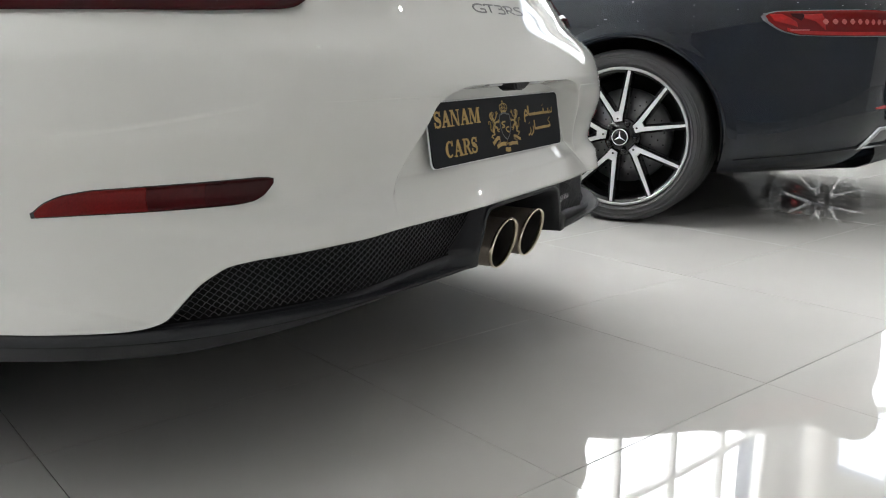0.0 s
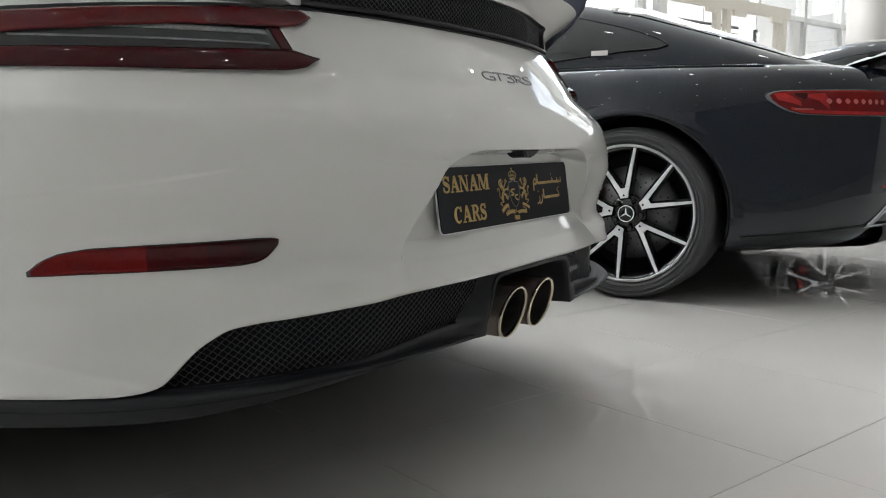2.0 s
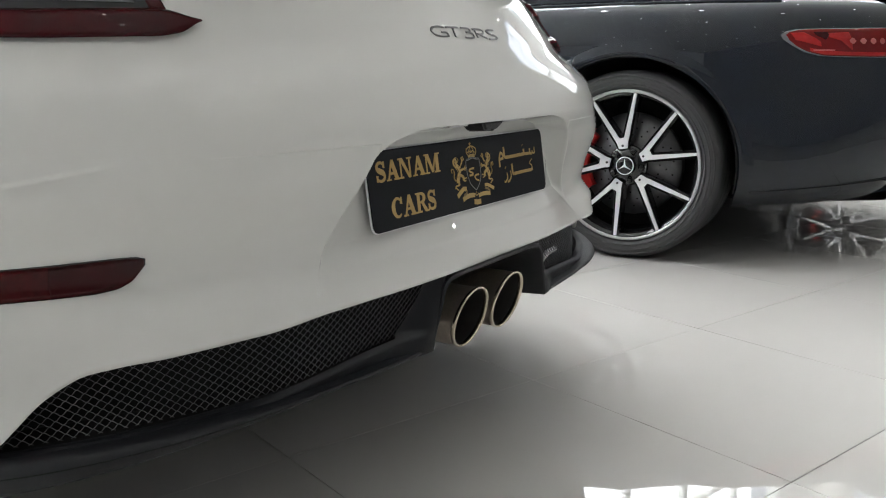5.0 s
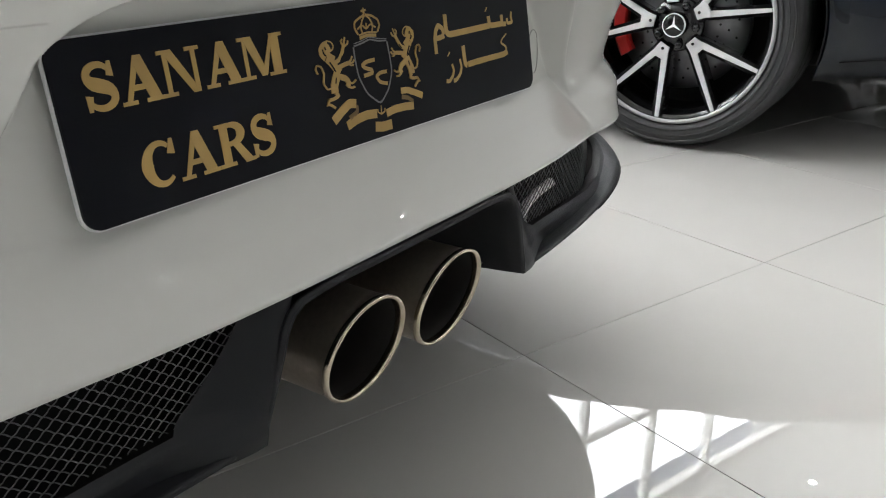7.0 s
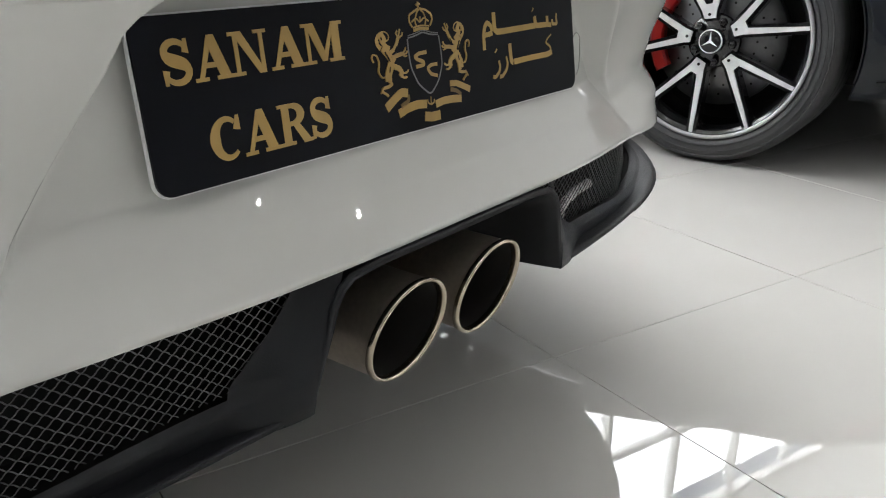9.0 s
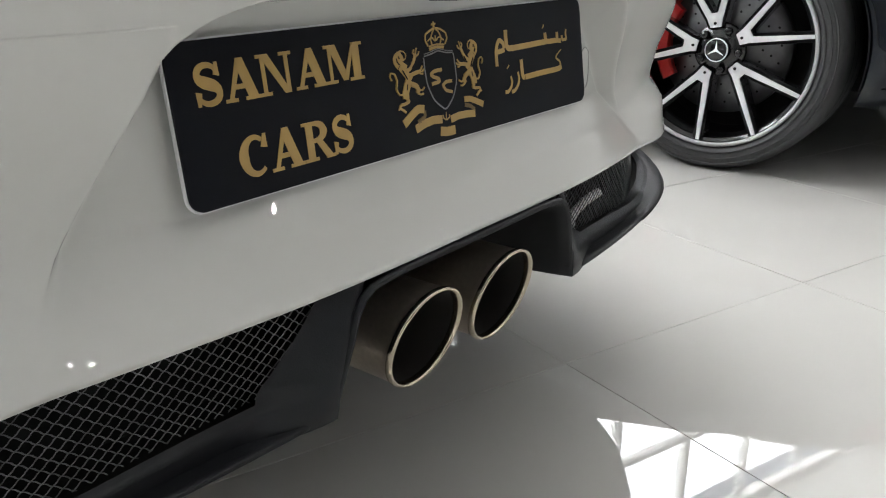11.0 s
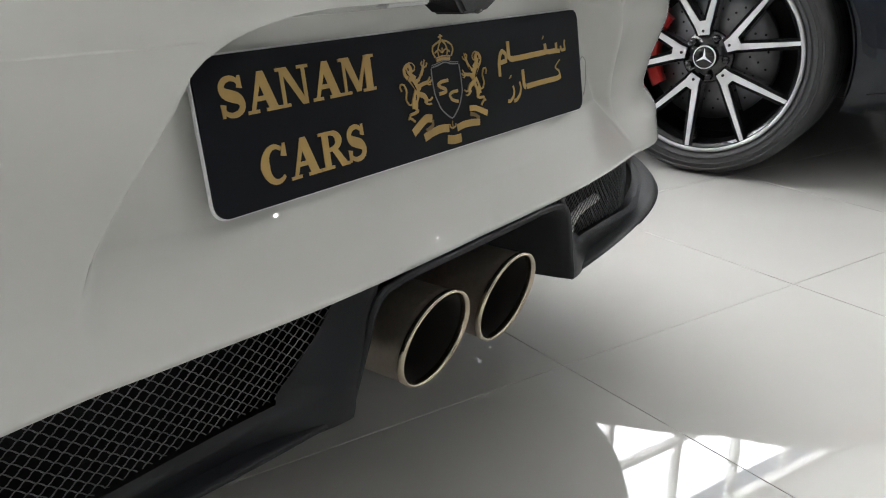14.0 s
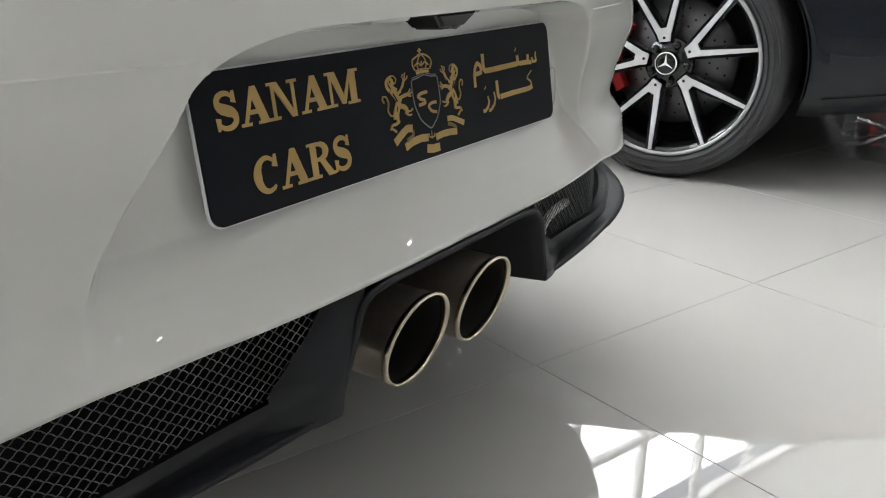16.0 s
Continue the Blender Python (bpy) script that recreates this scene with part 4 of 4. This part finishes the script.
# two near-black sheets paint the shade inside the exhaust cavity
link_mesh("cavity_dark_back", [(-.17, .13, .29), (.17, .13, .29), (.17, .13, .42), (-.17, .13, .42)], [(0, 1, 2, 3)], M_DARK, sur, smooth=False)
link_mesh("cavity_dark_top", [(-.17, -.03, .4005), (.17, -.03, .4005), (.17, .4, .405), (-.17, .4, .405)], [(0, 1, 2, 3)], M_DARK, sur, smooth=False)
SLANT = Matrix(((1, 0, 0, 0), (0, 1, -.256, 0), (0, 0, 1, 0), (0, 0, 0, 1)))     # ends cut aslant, longer above
for sx in (-1, 1):
    pm = Matrix.Translation((sx * .0588, -.034, .3145)) @ SLANT @ pose(0, 0, 0, 0, 0, 90)
    pipe = lathe("tailpipe", [(.0462, .26), (.0462, .012), (.0468, .004), (.0478, .0015)], M_STEEL, car, "blued steel tailpipe with a rolled bright end", m=pm, n=96)
    lathe("rolled_end", [(.0478, .004), (.0484, .001), (.0477, -.0015), (.0463, -.0024), (.0447, -.0014), (.0441, .002), (.0441, .008)], M_TIP, pipe, n=96, m=pm)
    lathe("bore", [(.0441, .006), (.0436, .02), (.0430, .2), (.0001, .21)], M_BORE, pipe, n=64, m=pm)
box("silencer", (-.30, .16, .31), (.30, .34, .40), M_BLACK, car, bevel=.03)

# ---- dark coupe ----
HUBX, HUBY = 1.800, .412


def coupe_side(y):
    """Half width of the body at belt height along the car, fullest at the wheels."""
    return .955 + .018 * np.exp(-((y - .0) / .42) ** 2) + .012 * np.exp(-((y - 2.63) / .4) ** 2) - .02 * smooth01((y - .6) / .5) * (1 - smooth01((y - 1.7) / .5))


def make_coupe(m, label, back=0.0, rise=0.0):
    gt = thing("grand_tourer", label, "car", m, "parked dark coupes")
    CX = .955
    keys = np.array([(.192, -.66, .932, .78), (.208, -.82, .950, .84), (.245, -.91, .957, .89), (.30, -.95, .962, .93), (.38, -.965, .966, .97), (.48, -.97, .970, 1.0), (.60, -.975, .970, 1.04), (.70, -.98, .966, 1.06), (.78, -.98, .952, 1.07), (.84, -.97, .925, 1.07), (.88, -.95, .89, 1.07), (.905, -.92, .85, 1.05), (.920, -.86, .80, 1.03), (.930, -.74, .72, 1.0), (.936, -.52, .58, 1.0)])
    pace = np.arange(len(keys))
    NC = 2.15

    def body_half(y, z):
        """Half width of the body at y along the car and height z."""
        y0_, w_0, A_ = (np.interp(z, keys[:, 0], keys[:, i]) for i in (1, 2, 3))
        u_ = (1 - np.clip(1 - (y - y0_) / A_, 0, 1) ** NC) ** (1 / NC)
        return w_0 * u_ + (coupe_side(y) - .962) * smooth01((z - .2) / .3) * (1 - smooth01((z - .86) / .08)) * smooth01((w_0 * u_ - .6) / .3)

    rows = []
    for q in np.linspace(0, len(keys) - 1, 150):
        z, y, w, A = (smooth_interp(q, pace, keys[:, i], 1.0) for i in range(4))
        u = np.sin(np.linspace(-1.5, 1.5, 261))
        yy = y + A * (1 - (1 - np.abs(u) ** NC) ** (1 / NC))
        sy = np.linspace(yy[0], 3.5, 150)[1:]
        xx = np.concatenate([(-w * np.ones(149))[::-1], u * w, w * np.ones(149)])
        yf = np.concatenate([sy[::-1], yy, sy])
        bulge = (coupe_side(yf) - .962) * smooth01((z - .2) / .3) * (1 - smooth01((z - .86) / .08))
        near = smooth01((np.abs(xx) - .6) / .3)
        nose = smooth01((yf - 2.7) / .9)
        xx = xx + np.sign(xx) * bulge * near
        xx = xx * (1 - .18 * nose ** 2)
        zz = z - np.maximum(0, z - .45) * .28 * nose
        rows.append(np.stack([xx + CX, yf, np.full_like(xx, 0) + zz], -1))
    G = np.array(rows)
    cen_ = (G[:-1, :-1] + G[1:, 1:]) / 2
    keep_ = (np.hypot(cen_[..., 1], cen_[..., 2] - .338) > .388) & (np.hypot(cen_[..., 1] - 2.63, cen_[..., 2] - .335) > .394) | (np.abs(cen_[..., 0] - CX) < .5)
    body = grid_mesh("body", G, M_NAVY, gt, keep=keep_, flip=True)
    # rolled wheel-arch edges with a flare
    for yc, r in ((0, .386), (2.63, .392)):
        for sx in (-1, 1):
            pts_o = []
            for a in np.linspace(radians(-20), radians(200), 90):
                yy, zz = yc + r * math.cos(a), .338 + r * math.sin(a)
                pts_o.append((yy, zz, a))
            ringr = []
            for dr, dx in ((.05, .003), (.035, -.004), (.015, -.008), (.002, -.008), (-.004, -.003), (-.006, .05)):
                row = []
                for yy, zz, a in pts_o:
                    y2, z2 = yc + (r + dr) * math.cos(a), .338 + (r + dr) * math.sin(a)
                    half = float(body_half(y2, max(z2, .2)))
                    row.append((CX + sx * (half - dx), y2, z2))
                ringr.append(row)
            grid_mesh("arch_lip", np.array(ringr), M_NAVY, gt)
            arch_shell("arch_liner", r - .004, .42, CX + sx * .93, yc, .338, sx, gt)
    ck = np.array([(-.74, .50, .915), (-.52, .60, .975), (-.25, .655, 1.080), (.10, .68, 1.208), (.40, .69, 1.278), (.75, .69, 1.315), (1.1, .69, 1.305), (1.45, .70, 1.22), (1.75, .71, 1.08), (2.05, .72, .93)])
    ck[:, 0] -= back
    ck[1:-1, 2] += rise
    cabin("roof", ck, CX, .86, M_NAVY, gt)
    # glass: fastback window, windscreen and side windows
    cabin("rear_window", ck, CX, .86, M_GLASSDARK, gt, .9, np.pi - .9, .003, .8, 3.4)
    cabin("windscreen", ck, CX, .86, M_GLASSDARK, gt, .75, np.pi - .75, .003, 6.6, 8.7)
    for a0, a1 in ((.12, .70), (np.pi - .70, np.pi - .12)):
        w_ = []
        for q in np.linspace(2.55, 7.6, 60):
            y, w, t = (np.interp(q, range(len(ck)), ck[:, i]) for i in range(3))
            pinch = np.sqrt(np.clip((q - 2.55) / 1.6, 0, 1)) * smooth01((7.6 - q) / 1.2)
            aa = np.linspace((a0 + a1) / 2 - (a1 - a0) / 2 * pinch, (a0 + a1) / 2 + (a1 - a0) / 2 * pinch, 14)
            ca, sa = np.cos(aa), np.sin(aa)
            w_.append(np.stack([CX + (w + .004) * np.sign(ca) * np.abs(ca) ** .6, np.full(14, y), .86 + (t + .003 - .86) * sa ** .7], -1))
        win = grid_mesh("side_window", np.array(w_), M_GLASSDARK, gt)
        w_ = np.array(w_)
        tube("window_trim", np.concatenate([w_[:, 0], w_[::-1, -1]]), .004, M_GLOSSBLACK, win, closed=True, n=6)
    box("window_label", (.232, .17, .974), (.236, .24, .994), M_COLUMN, gt, "small white label on the side window")
    # belt crease along the flank
    for sx in (-1, 1):
        tube("belt_crease", [(CX + sx * (float(body_half(y, .908)) - .003), y, .908) for y in np.linspace(-.45, 1.7, 50)], .006, M_NAVY, body, n=8)

    # joint of the lower valance behind the rear wheels
    for sx in (-1, 1):
        tube("valance_joint", [(CX + sx * (float(body_half(y, z)) - .0015), y, z) for y, z in zip(np.linspace(-.40, -.86, 40), np.linspace(.262, .300, 40))], .0028, M_DARK, body, n=6)

    def tail_xy(x, z):
        """Body surface at the tail."""
        y, w, A = (np.interp(z, keys[:, 0], keys[:, i]) for i in (1, 2, 3))
        u = np.clip(np.abs(x) / w, 0, .9999)
        return y + A * (1 - (1 - u ** NC) ** (1 / NC))

    for sx in (-1, 1):
        def lamp(name, x0, x1, zl, zh, off, material, parent, label=""):
            px = np.linspace(x0, x1, 60)
            out = [np.stack([CX + sx * px, tail_xy(px, zl(px) + v * (zh(px) - zl(px))) - off, zl(px) + v * (zh(px) - zl(px))], -1) for v in np.linspace(0, 1, 10)]
            out = np.array(out)
            out = np.concatenate([out[:1] + np.array([0, .02, 0]), out, out[-1:] + np.array([0, .02, 0])])
            out = np.concatenate([out[:, :1] + np.array([0, .02, 0]), out, out[:, -1:] + np.array([0, .02, 0])], 1)
            return grid_mesh(name, out, material, parent, label)
        zl = lambda x: smooth_interp(x, [.28, .60, .70, .766, .795, .812, .822], [.722, .718, .719, .722, .735, .754, .779], .006)
        zh = lambda x: smooth_interp(x, [.28, .386, .55, .726, .79, .812, .822], [.812, .814, .816, .811, .808, .800, .788], .006)
        case = lamp("tail_light", .28, .8225, lambda x: zl(x) - .0014, lambda x: zh(x) + .0014, .003, M_LENSGREY, gt, "slim red tail light with clear dotted inserts")
        lamp("lens", .285, .820, lambda x: zl(x) + .0005, lambda x: zh(x) - .0005, .006, M_REDUP, case)
        lamp("side_block", .768, .812, lambda x: np.interp(x, [.768, .812], [.752, .774]), lambda x: np.interp(x, [.768, .790, .812], [.768, .799, .797]), .0072, M_REDBRIGHT, case)
        lamp("chevron", .700, .748, lambda x: np.interp(x, [.700, .725, .748], [.740, .772, .782]), lambda x: np.interp(x, [.700, .748], [.800, .796]), .0072, M_REDBRIGHT, case)
        lamp("lens_notch", .746, .772, lambda x: np.interp(x, [.746, .758, .772], [.792, .774, .790]), lambda x: 0 * x + .800, .0074, M_RED, case)
        lamp("lower_band", .40, .79, lambda x: zl(x) + .004, lambda x: zl(x) + .016, .0070, M_REDBRIGHT, case)
        lamp("reversing_lens", .742, .785, lambda x: 0 * x + .7385, lambda x: 0 * x + .7425, .0078, M_LENSPINK, case)
        for k in range(11):
            xk = .690 - .028 * k
            lamp("led_cell", xk, xk + .016, lambda x: .770 - .009 * np.sin(np.clip((x - xk) / .016, 0, 1) * np.pi), lambda x: .772 + .009 * np.sin(np.clip((x - xk) / .016, 0, 1) * np.pi), .0075, M_LENSPINK, case)
        lamp("bumper_reflector", .22, .46, lambda x: 0 * x + .443, lambda x: .456 - .006 * smooth01((x - .40) / .06), .004, M_REDBRIGHT, gt, "slim red reflector in the bumper")
        # exhaust trim in the bumper: a chrome frame round a dark slanted opening
        outer = [(.525, .288), (.418, .370), (.17, .374), (.265, .286)]
        inner = [(.497, .299), (.411, .360), (.186, .364), (.272, .296)]
        loops = []
        for pts_, off in ((outer, -.006), (outer, .006), (inner, .010), (inner, .004), (inner, -.05)):
            dense_ = []
            for e in range(4):
                a_, b_ = pts_[e], pts_[(e + 1) % 4]
                for s_ in np.linspace(0, 1, 12, endpoint=False):
                    w_e = .5 - .5 * math.cos(math.pi * s_)
                    dense_.append((a_[0] + (b_[0] - a_[0]) * w_e, a_[1] + (b_[1] - a_[1]) * w_e))
            loops.append([(CX + sx * x, float(tail_xy(x, z)) - off, z) for x, z in dense_])
        trim = grid_mesh("exhaust_trim", np.array(loops[:4]), M_CHROME, gt, "thin chrome frame round the exhaust opening", wrap=True)
        bore = grid_mesh("exhaust_bore", np.array(loops[3:]), M_BORE, trim, wrap=True)
        grid_mesh("bore_back", np.array([[loops[4][0], loops[4][12]], [loops[4][36], loops[4][24]]]) + np.array([0, -.045, 0]), M_BORE, trim)
    # diffuser and raised spoiler
    dif = []
    for d, z in ((.0, .30), (-.004, .27), (.01, .235), (.06, .215), (.3, .19)):
        u = np.linspace(-.42, .42, 80)
        dif.append(np.stack([CX + u, tail_xy(u, .30) - .004 + d, np.full(80, z) - .02 * np.abs(u)], -1))
    grid_mesh("rear_diffuser", np.array(dif), M_BLACK, gt)
    sp = []
    for x in np.linspace(-.43, .43, 60):
        c = np.linspace(0, 2 * np.pi, 24)
        lift = .03 * (1 - (x / .43) ** 4)
        sp.append(np.stack([np.full(24, CX + x), -.88 - .12 * np.cos(c) + .10 * (x / .43) ** 2, .958 + lift + .035 * np.cos(c) + .010 * np.sin(c) - .030 * (x / .43) ** 2], -1))
    spo = grid_mesh("rear_spoiler", np.array(sp), M_GLOSSBLACK, gt, "raised gloss black rear spoiler")
    for sx in (-1, 1):
        box("spoiler_arm", (CX + sx * .28 - .02, -.86, .90), (CX + sx * .28 + .02, -.78, .985), M_GLOSSBLACK, spo, bevel=.006)
    link_mesh("underbody", [(.35, -.5, .21), (1.56, -.5, .21), (1.56, 3.4, .16), (.35, 3.4, .16), (.35, -.5, .25), (1.56, -.5, .25), (1.56, 3.4, .25), (.35, 3.4, .25)], [(0, 1, 2, 3), (4, 5, 6, 7), (0, 1, 5, 4), (1, 2, 6, 5), (2, 3, 7, 6), (3, 0, 4, 7)], M_DARK, gt, smooth=False)
    for y, wd in ((0, .29), (2.63, .26)):
        wheel(gt, 0, y, .338, .270, wd, 1, M_SILVER, "machined ten-spoke alloy wheel with low-profile tyre")
        wheel(gt, 2 * CX, y, .338, .270, wd, -1, M_SILVER, "machined ten-spoke alloy wheel with low-profile tyre")
    return gt


make_coupe(pose(HUBX, HUBY, 0, 0, 0, 2), "blue-black grand touring coupe with machined ten-spoke wheels beside the white car")
make_coupe(pose(6.74, .10, 0, 0, 0, 182), "dark coupe parked in the next bay, facing the other way", .38, .06)

# ---- the showroom ----
H = 6.4
U0, U1, V0, V1 = -10.0, 12.5, -9.0, 5.0


def block(name, u0, u1, v0, v1, z0, z1, material, parent=None, label="", bevel=0.0):
    """A box along the room's axes."""
    return box(name, (u0, v0, z0), (u1, v1, z1), material, parent, label, bevel, Matrix.Rotation(GRID, 4, "Z"))


# west, east and south walls are unseen; their greys steer the bounced light
tagged(block("wall_west", U0 - .2, U0, V0 - .2, V1 + .2, 0, H, M_GREYWALL), "unseen light grey showroom wall, toned for bounced light", "wall", kind="structure")
tagged(block("wall_east", U1, U1 + .2, V0, 3.0, 0, H, M_PALEWALL), "unseen pale grey showroom wall, toned for bounced light", "wall", kind="structure")
tagged(block("wall_south", U0, U1, V0 - .2, V0, 0, H, M_DIMWALL), "unseen dark grey showroom wall, toned to cut bounced light", "wall", kind="structure")
tagged(block("ceiling", U0 - .2, U1 + .2, V0 - .2, V1 + .2, H, H + .2, M_CEILING), "plain pale grey showroom ceiling", "ceiling", kind="structure")
tagged(block("wall_north", U0, -8.55, V1, V1 + .2, 0, H, M_WALL), "plain white painted showroom wall", "wall", kind="structure")
tagged(block("bulkhead_north", 10.4, U1, V1, V1 + .2, 4.7, H, M_WALL), "white bulkhead over the glazing", "wall", kind="structure")


DOOR = (7.05, 10.0)      # the doorway in the glazed front


def glazing(name, label, along_u, fixed, a, b, step, top, rails):
    """A glazed wall: uprights, rails and panes between them."""
    gl = thing(name, label, "window", kind="structure")
    k = round((b - a) / step)
    for i in range(k + 1):
        p = a + (b - a) * i / k
        lo, hi = (p - .035, p + .035), (fixed, fixed + .12)
        if along_u:
            block("upright", *lo, *hi, 2.25 if DOOR[0] < p < DOOR[1] else 0, top, M_FRAME, gl)
        else:
            block("upright", *hi, *lo, 0, top, M_FRAME, gl)
    for z in rails:
        lo, hi = (a, b), (fixed + .004, fixed + .116)
        if along_u:
            block("rail", *lo, *hi, z - .03, z + .03, M_FRAME, gl)
        else:
            block("rail", *hi, *lo, z - .03, z + .03, M_FRAME, gl)
    for i in range(k):
        p0, p1 = a + (b - a) * i / k + .035, a + (b - a) * (i + 1) / k - .035
        pane = block("pane", p0, p1, fixed + .055, fixed + .061, .03, top - .03, M_PANE, gl) if along_u else block("pane", fixed + .055, fixed + .061, p0, p1, .03, top - .03, M_PANE, gl)
        pane.visible_shadow = False
    return gl


# window_1 runs on west out of sight, added to light the left side
glazing("window_1", "tall glazed wall with pale metal mullions", True, V1, -8.55, 10.4, 1.18, H, (.04, 2.28, 3.6, 4.97, H - .03))
glazing("window_2", "tall glazed wall with pale metal mullions", True, V1, 10.4, U1, 1.05, 4.7, (.04, 2.28, 4.67))
glazing("window_3", "tall glazed end wall with pale metal mullions", False, U1, 3.0, V1, 1.0, H, (.04, 2.28, 3.6, 4.97, H - .03))

# entrance door frame in the glazing
door = thing("door_1", "cream metal double door in the glazed wall", "door", kind="structure")
for u, w in ((7.08, .09), (8.20, .05), (8.42, .05), (9.62, .06), (9.74, .05), (10.06, .08)):
    block("door_post", u - w, u + w, V1 - .07, V1 - .004, 0, 2.22, M_CREAM if 8 < u < 10 else M_FRAME, door)
block("door_head", 6.99, 9.86, V1 - .08, V1 - .004, 2.22, 2.36, M_CREAM, door)
for u in (8.02, 8.60, 9.46):
    block("door_closer", u - .13, u + .13, V1 - .12, V1 - .08, 2.15, 2.22, M_CREAM, door)

# round column
cb = room(10.9, 4.4)
col = thing("column", "smooth round white column", "column", pose(cb.x, cb.y, 0), kind="structure")
lathe("shaft", [(.25, 0), (.25, H)], M_COLUMN, col, n=48, m=pose(0, 0, 0, 0, -90, 0))
lathe("base", [(.28, 0), (.28, .12), (.25, .13)], M_COLUMN, col, n=48, m=pose(0, 0, 0, 0, -90, 0))

# daylight that falls in through the openings
for (u0, u1, v0, v1, z0, z1), power in (((-8.55, 10.4, V1 + .45, V1 + .45, 2.7, 6.4), LIGHT_N), ((U1 + .45, U1 + .45, 3.0, V1, 2.7, 6.4), LIGHT_E)):
    la = bpy.data.lights.new("window_daylight", "AREA")
    a, b = room(u0, v0), room(u1, v1)
    la.shape, la.size, la.size_y, la.energy = "RECTANGLE", (b - a).length, z1 - z0, power
    la.color = (.97, .985, 1.0)
    ob = new("window_daylight", la)
    mid = (a + b) / 2 + Vector((0, 0, (z0 + z1) / 2))
    n = room(0, -1) if u0 != u1 else room(-1, 0)
    ob.matrix_basis = look(mid, mid + n)

# outside: paving and a facade with pale slats
out = block("ground", -40, 45, -40, 45, -.35, -.30, M_PAVING)
tagged(out, "pale paved forecourt outside the glazing", "ground", kind="structure")
facade = thing("slatted_facade", "pale building front with closed slatted shutters across the forecourt", "building")
block("wall", -9, 26, V1 + 5.0, V1 + 5.3, -.3, 7.0, M_WALL, facade)
for k in range(6):
    u = 3.0 + 3.6 * k
    sh_ = block("shutter", u, u + 2.9, V1 + 4.95, V1 + 5.0, -.2, 3.2, M_GLASSDARK, facade)
    for i in range(30):
        block("slat", u + .02, u + 2.88, V1 + 4.90, V1 + 4.95, -.15 + .11 * i, -.062 + .11 * i, M_SLAT, sh_)

block("wall", U1 + 5.0, U1 + 5.3, -16, V1 + 5.0, -.3, 7.0, M_WALL, facade)
for k in range(5):
    v = -14 + 3.6 * k
    sh_ = block("shutter", U1 + 4.95, U1 + 5.0, v, v + 2.9, -.2, 3.2, M_GLASSDARK, facade)
    for i in range(30):
        block("slat", U1 + 4.90, U1 + 4.95, v + .02, v + 2.88, -.15 + .11 * i, -.062 + .11 * i, M_SLAT, sh_)

# ceiling lights: broad downlights, and small spots between them
def ceiling_light(name, label, group, r, material, places):
    first = None
    for u, v in places:
        p = room(u, v, H)
        if first is not None:
            copy_thing(first, pose(*p))
            continue
        first = thing(name, label, "ceiling light", pose(*p), group)
        lathe("trim_ring", [(r + .001, -.001), (r * 1.2, -.008), (r * 1.3, 0)], M_WALL, first, n=32, m=pose(0, 0, 0, 0, -90, 0))
        lathe("lamp", [(.0001, -.004), (r, -.004)], material, first, n=24, m=pose(0, 0, 0, 0, -90, 0))


ceiling_light("ceiling_downlight", "broad round recessed downlight in the ceiling, lit", "recessed ceiling downlights", .045, M_LAMP, [(-9.0 + 3.0 * i, -8.2 + 2.45 * j) for i in range(8) for j in range(6)])
jit = random.Random(7)
ceiling_light("ceiling_spotlight", "small round recessed spotlight in the ceiling, lit", "small ceiling spotlights", .017, M_SPOT, [(-8.6 + 1.75 * i + jit.uniform(-.4, .4), -6.9 + 1.1 * j + jit.uniform(-.3, .3)) for i in range(12) for j in range(4)])

# ---- floor tiles ----
TILE = 0.616
T0 = Vector((0.503, 0.129, 0))
floor = block("floor", U0 - .2, U1 + .2, V0 - .2, V1 + .2, -.30, -.0045, M_GROUT)
tagged(floor, "polished pale grey porcelain tile floor with thin dark joints", "floor", kind="structure")
h = TILE / 2 - .0008
ring_ = lambda q, z: [(-q, -q, z), (q, -q, z), (q, q, z), (-q, q, z)]
tv = ring_(h - .0004, 0) + ring_(h, -.0004) + ring_(h, -.0045)
tf = [(0, 1, 2, 3)] + [(i + 4 * k, i + 4 * k + 4, (i + 1) % 4 + 4 * k + 4, (i + 1) % 4 + 4 * k) for k in (0, 1) for i in range(4)]
tile_me = bpy.data.meshes.new("tile")
tile_me.from_pydata(tv, [], [f[::-1] if len(f) == 4 and f != (0, 1, 2, 3) else f for f in tf])
tile_me.materials.append(M_TILE)
rnd = random.Random(4)
rest_v, rest_f = [], []
e1, e2 = room(TILE, 0), room(0, TILE)
fu, fv = (T0.x * CG + T0.y * SG), (-T0.x * SG + T0.y * CG)
for i in range(-18, 21):
    for j in range(-17, 10):
        uu, vv_ = fu + TILE * (i + .5), fv + TILE * (j + .5)
        if not (U0 - .1 < uu < U1 + .1 and V0 - .1 < vv_ < V1 + .2):
            continue
        m = Matrix.Translation(room(uu, vv_)) @ Matrix.Rotation(GRID, 4, "Z") @ pose(0, 0, 0, rnd.gauss(0, .035), rnd.gauss(0, .035), 90 * rnd.randrange(4))
        if -3 <= i <= 11 and -10 <= j <= 8:
            ob = new("tile", tile_me)
            ob.parent = floor
            ob.matrix_basis = m
        else:
            b0 = len(rest_v)
            rest_v += [m @ Vector(v) for v in tv]
            rest_f += [tuple(b0 + q for q in f) for f in tf]
rest = link_mesh("tiles", rest_v, rest_f, M_TILE, floor, smooth=False)
tagged(rest, kind="stuff")
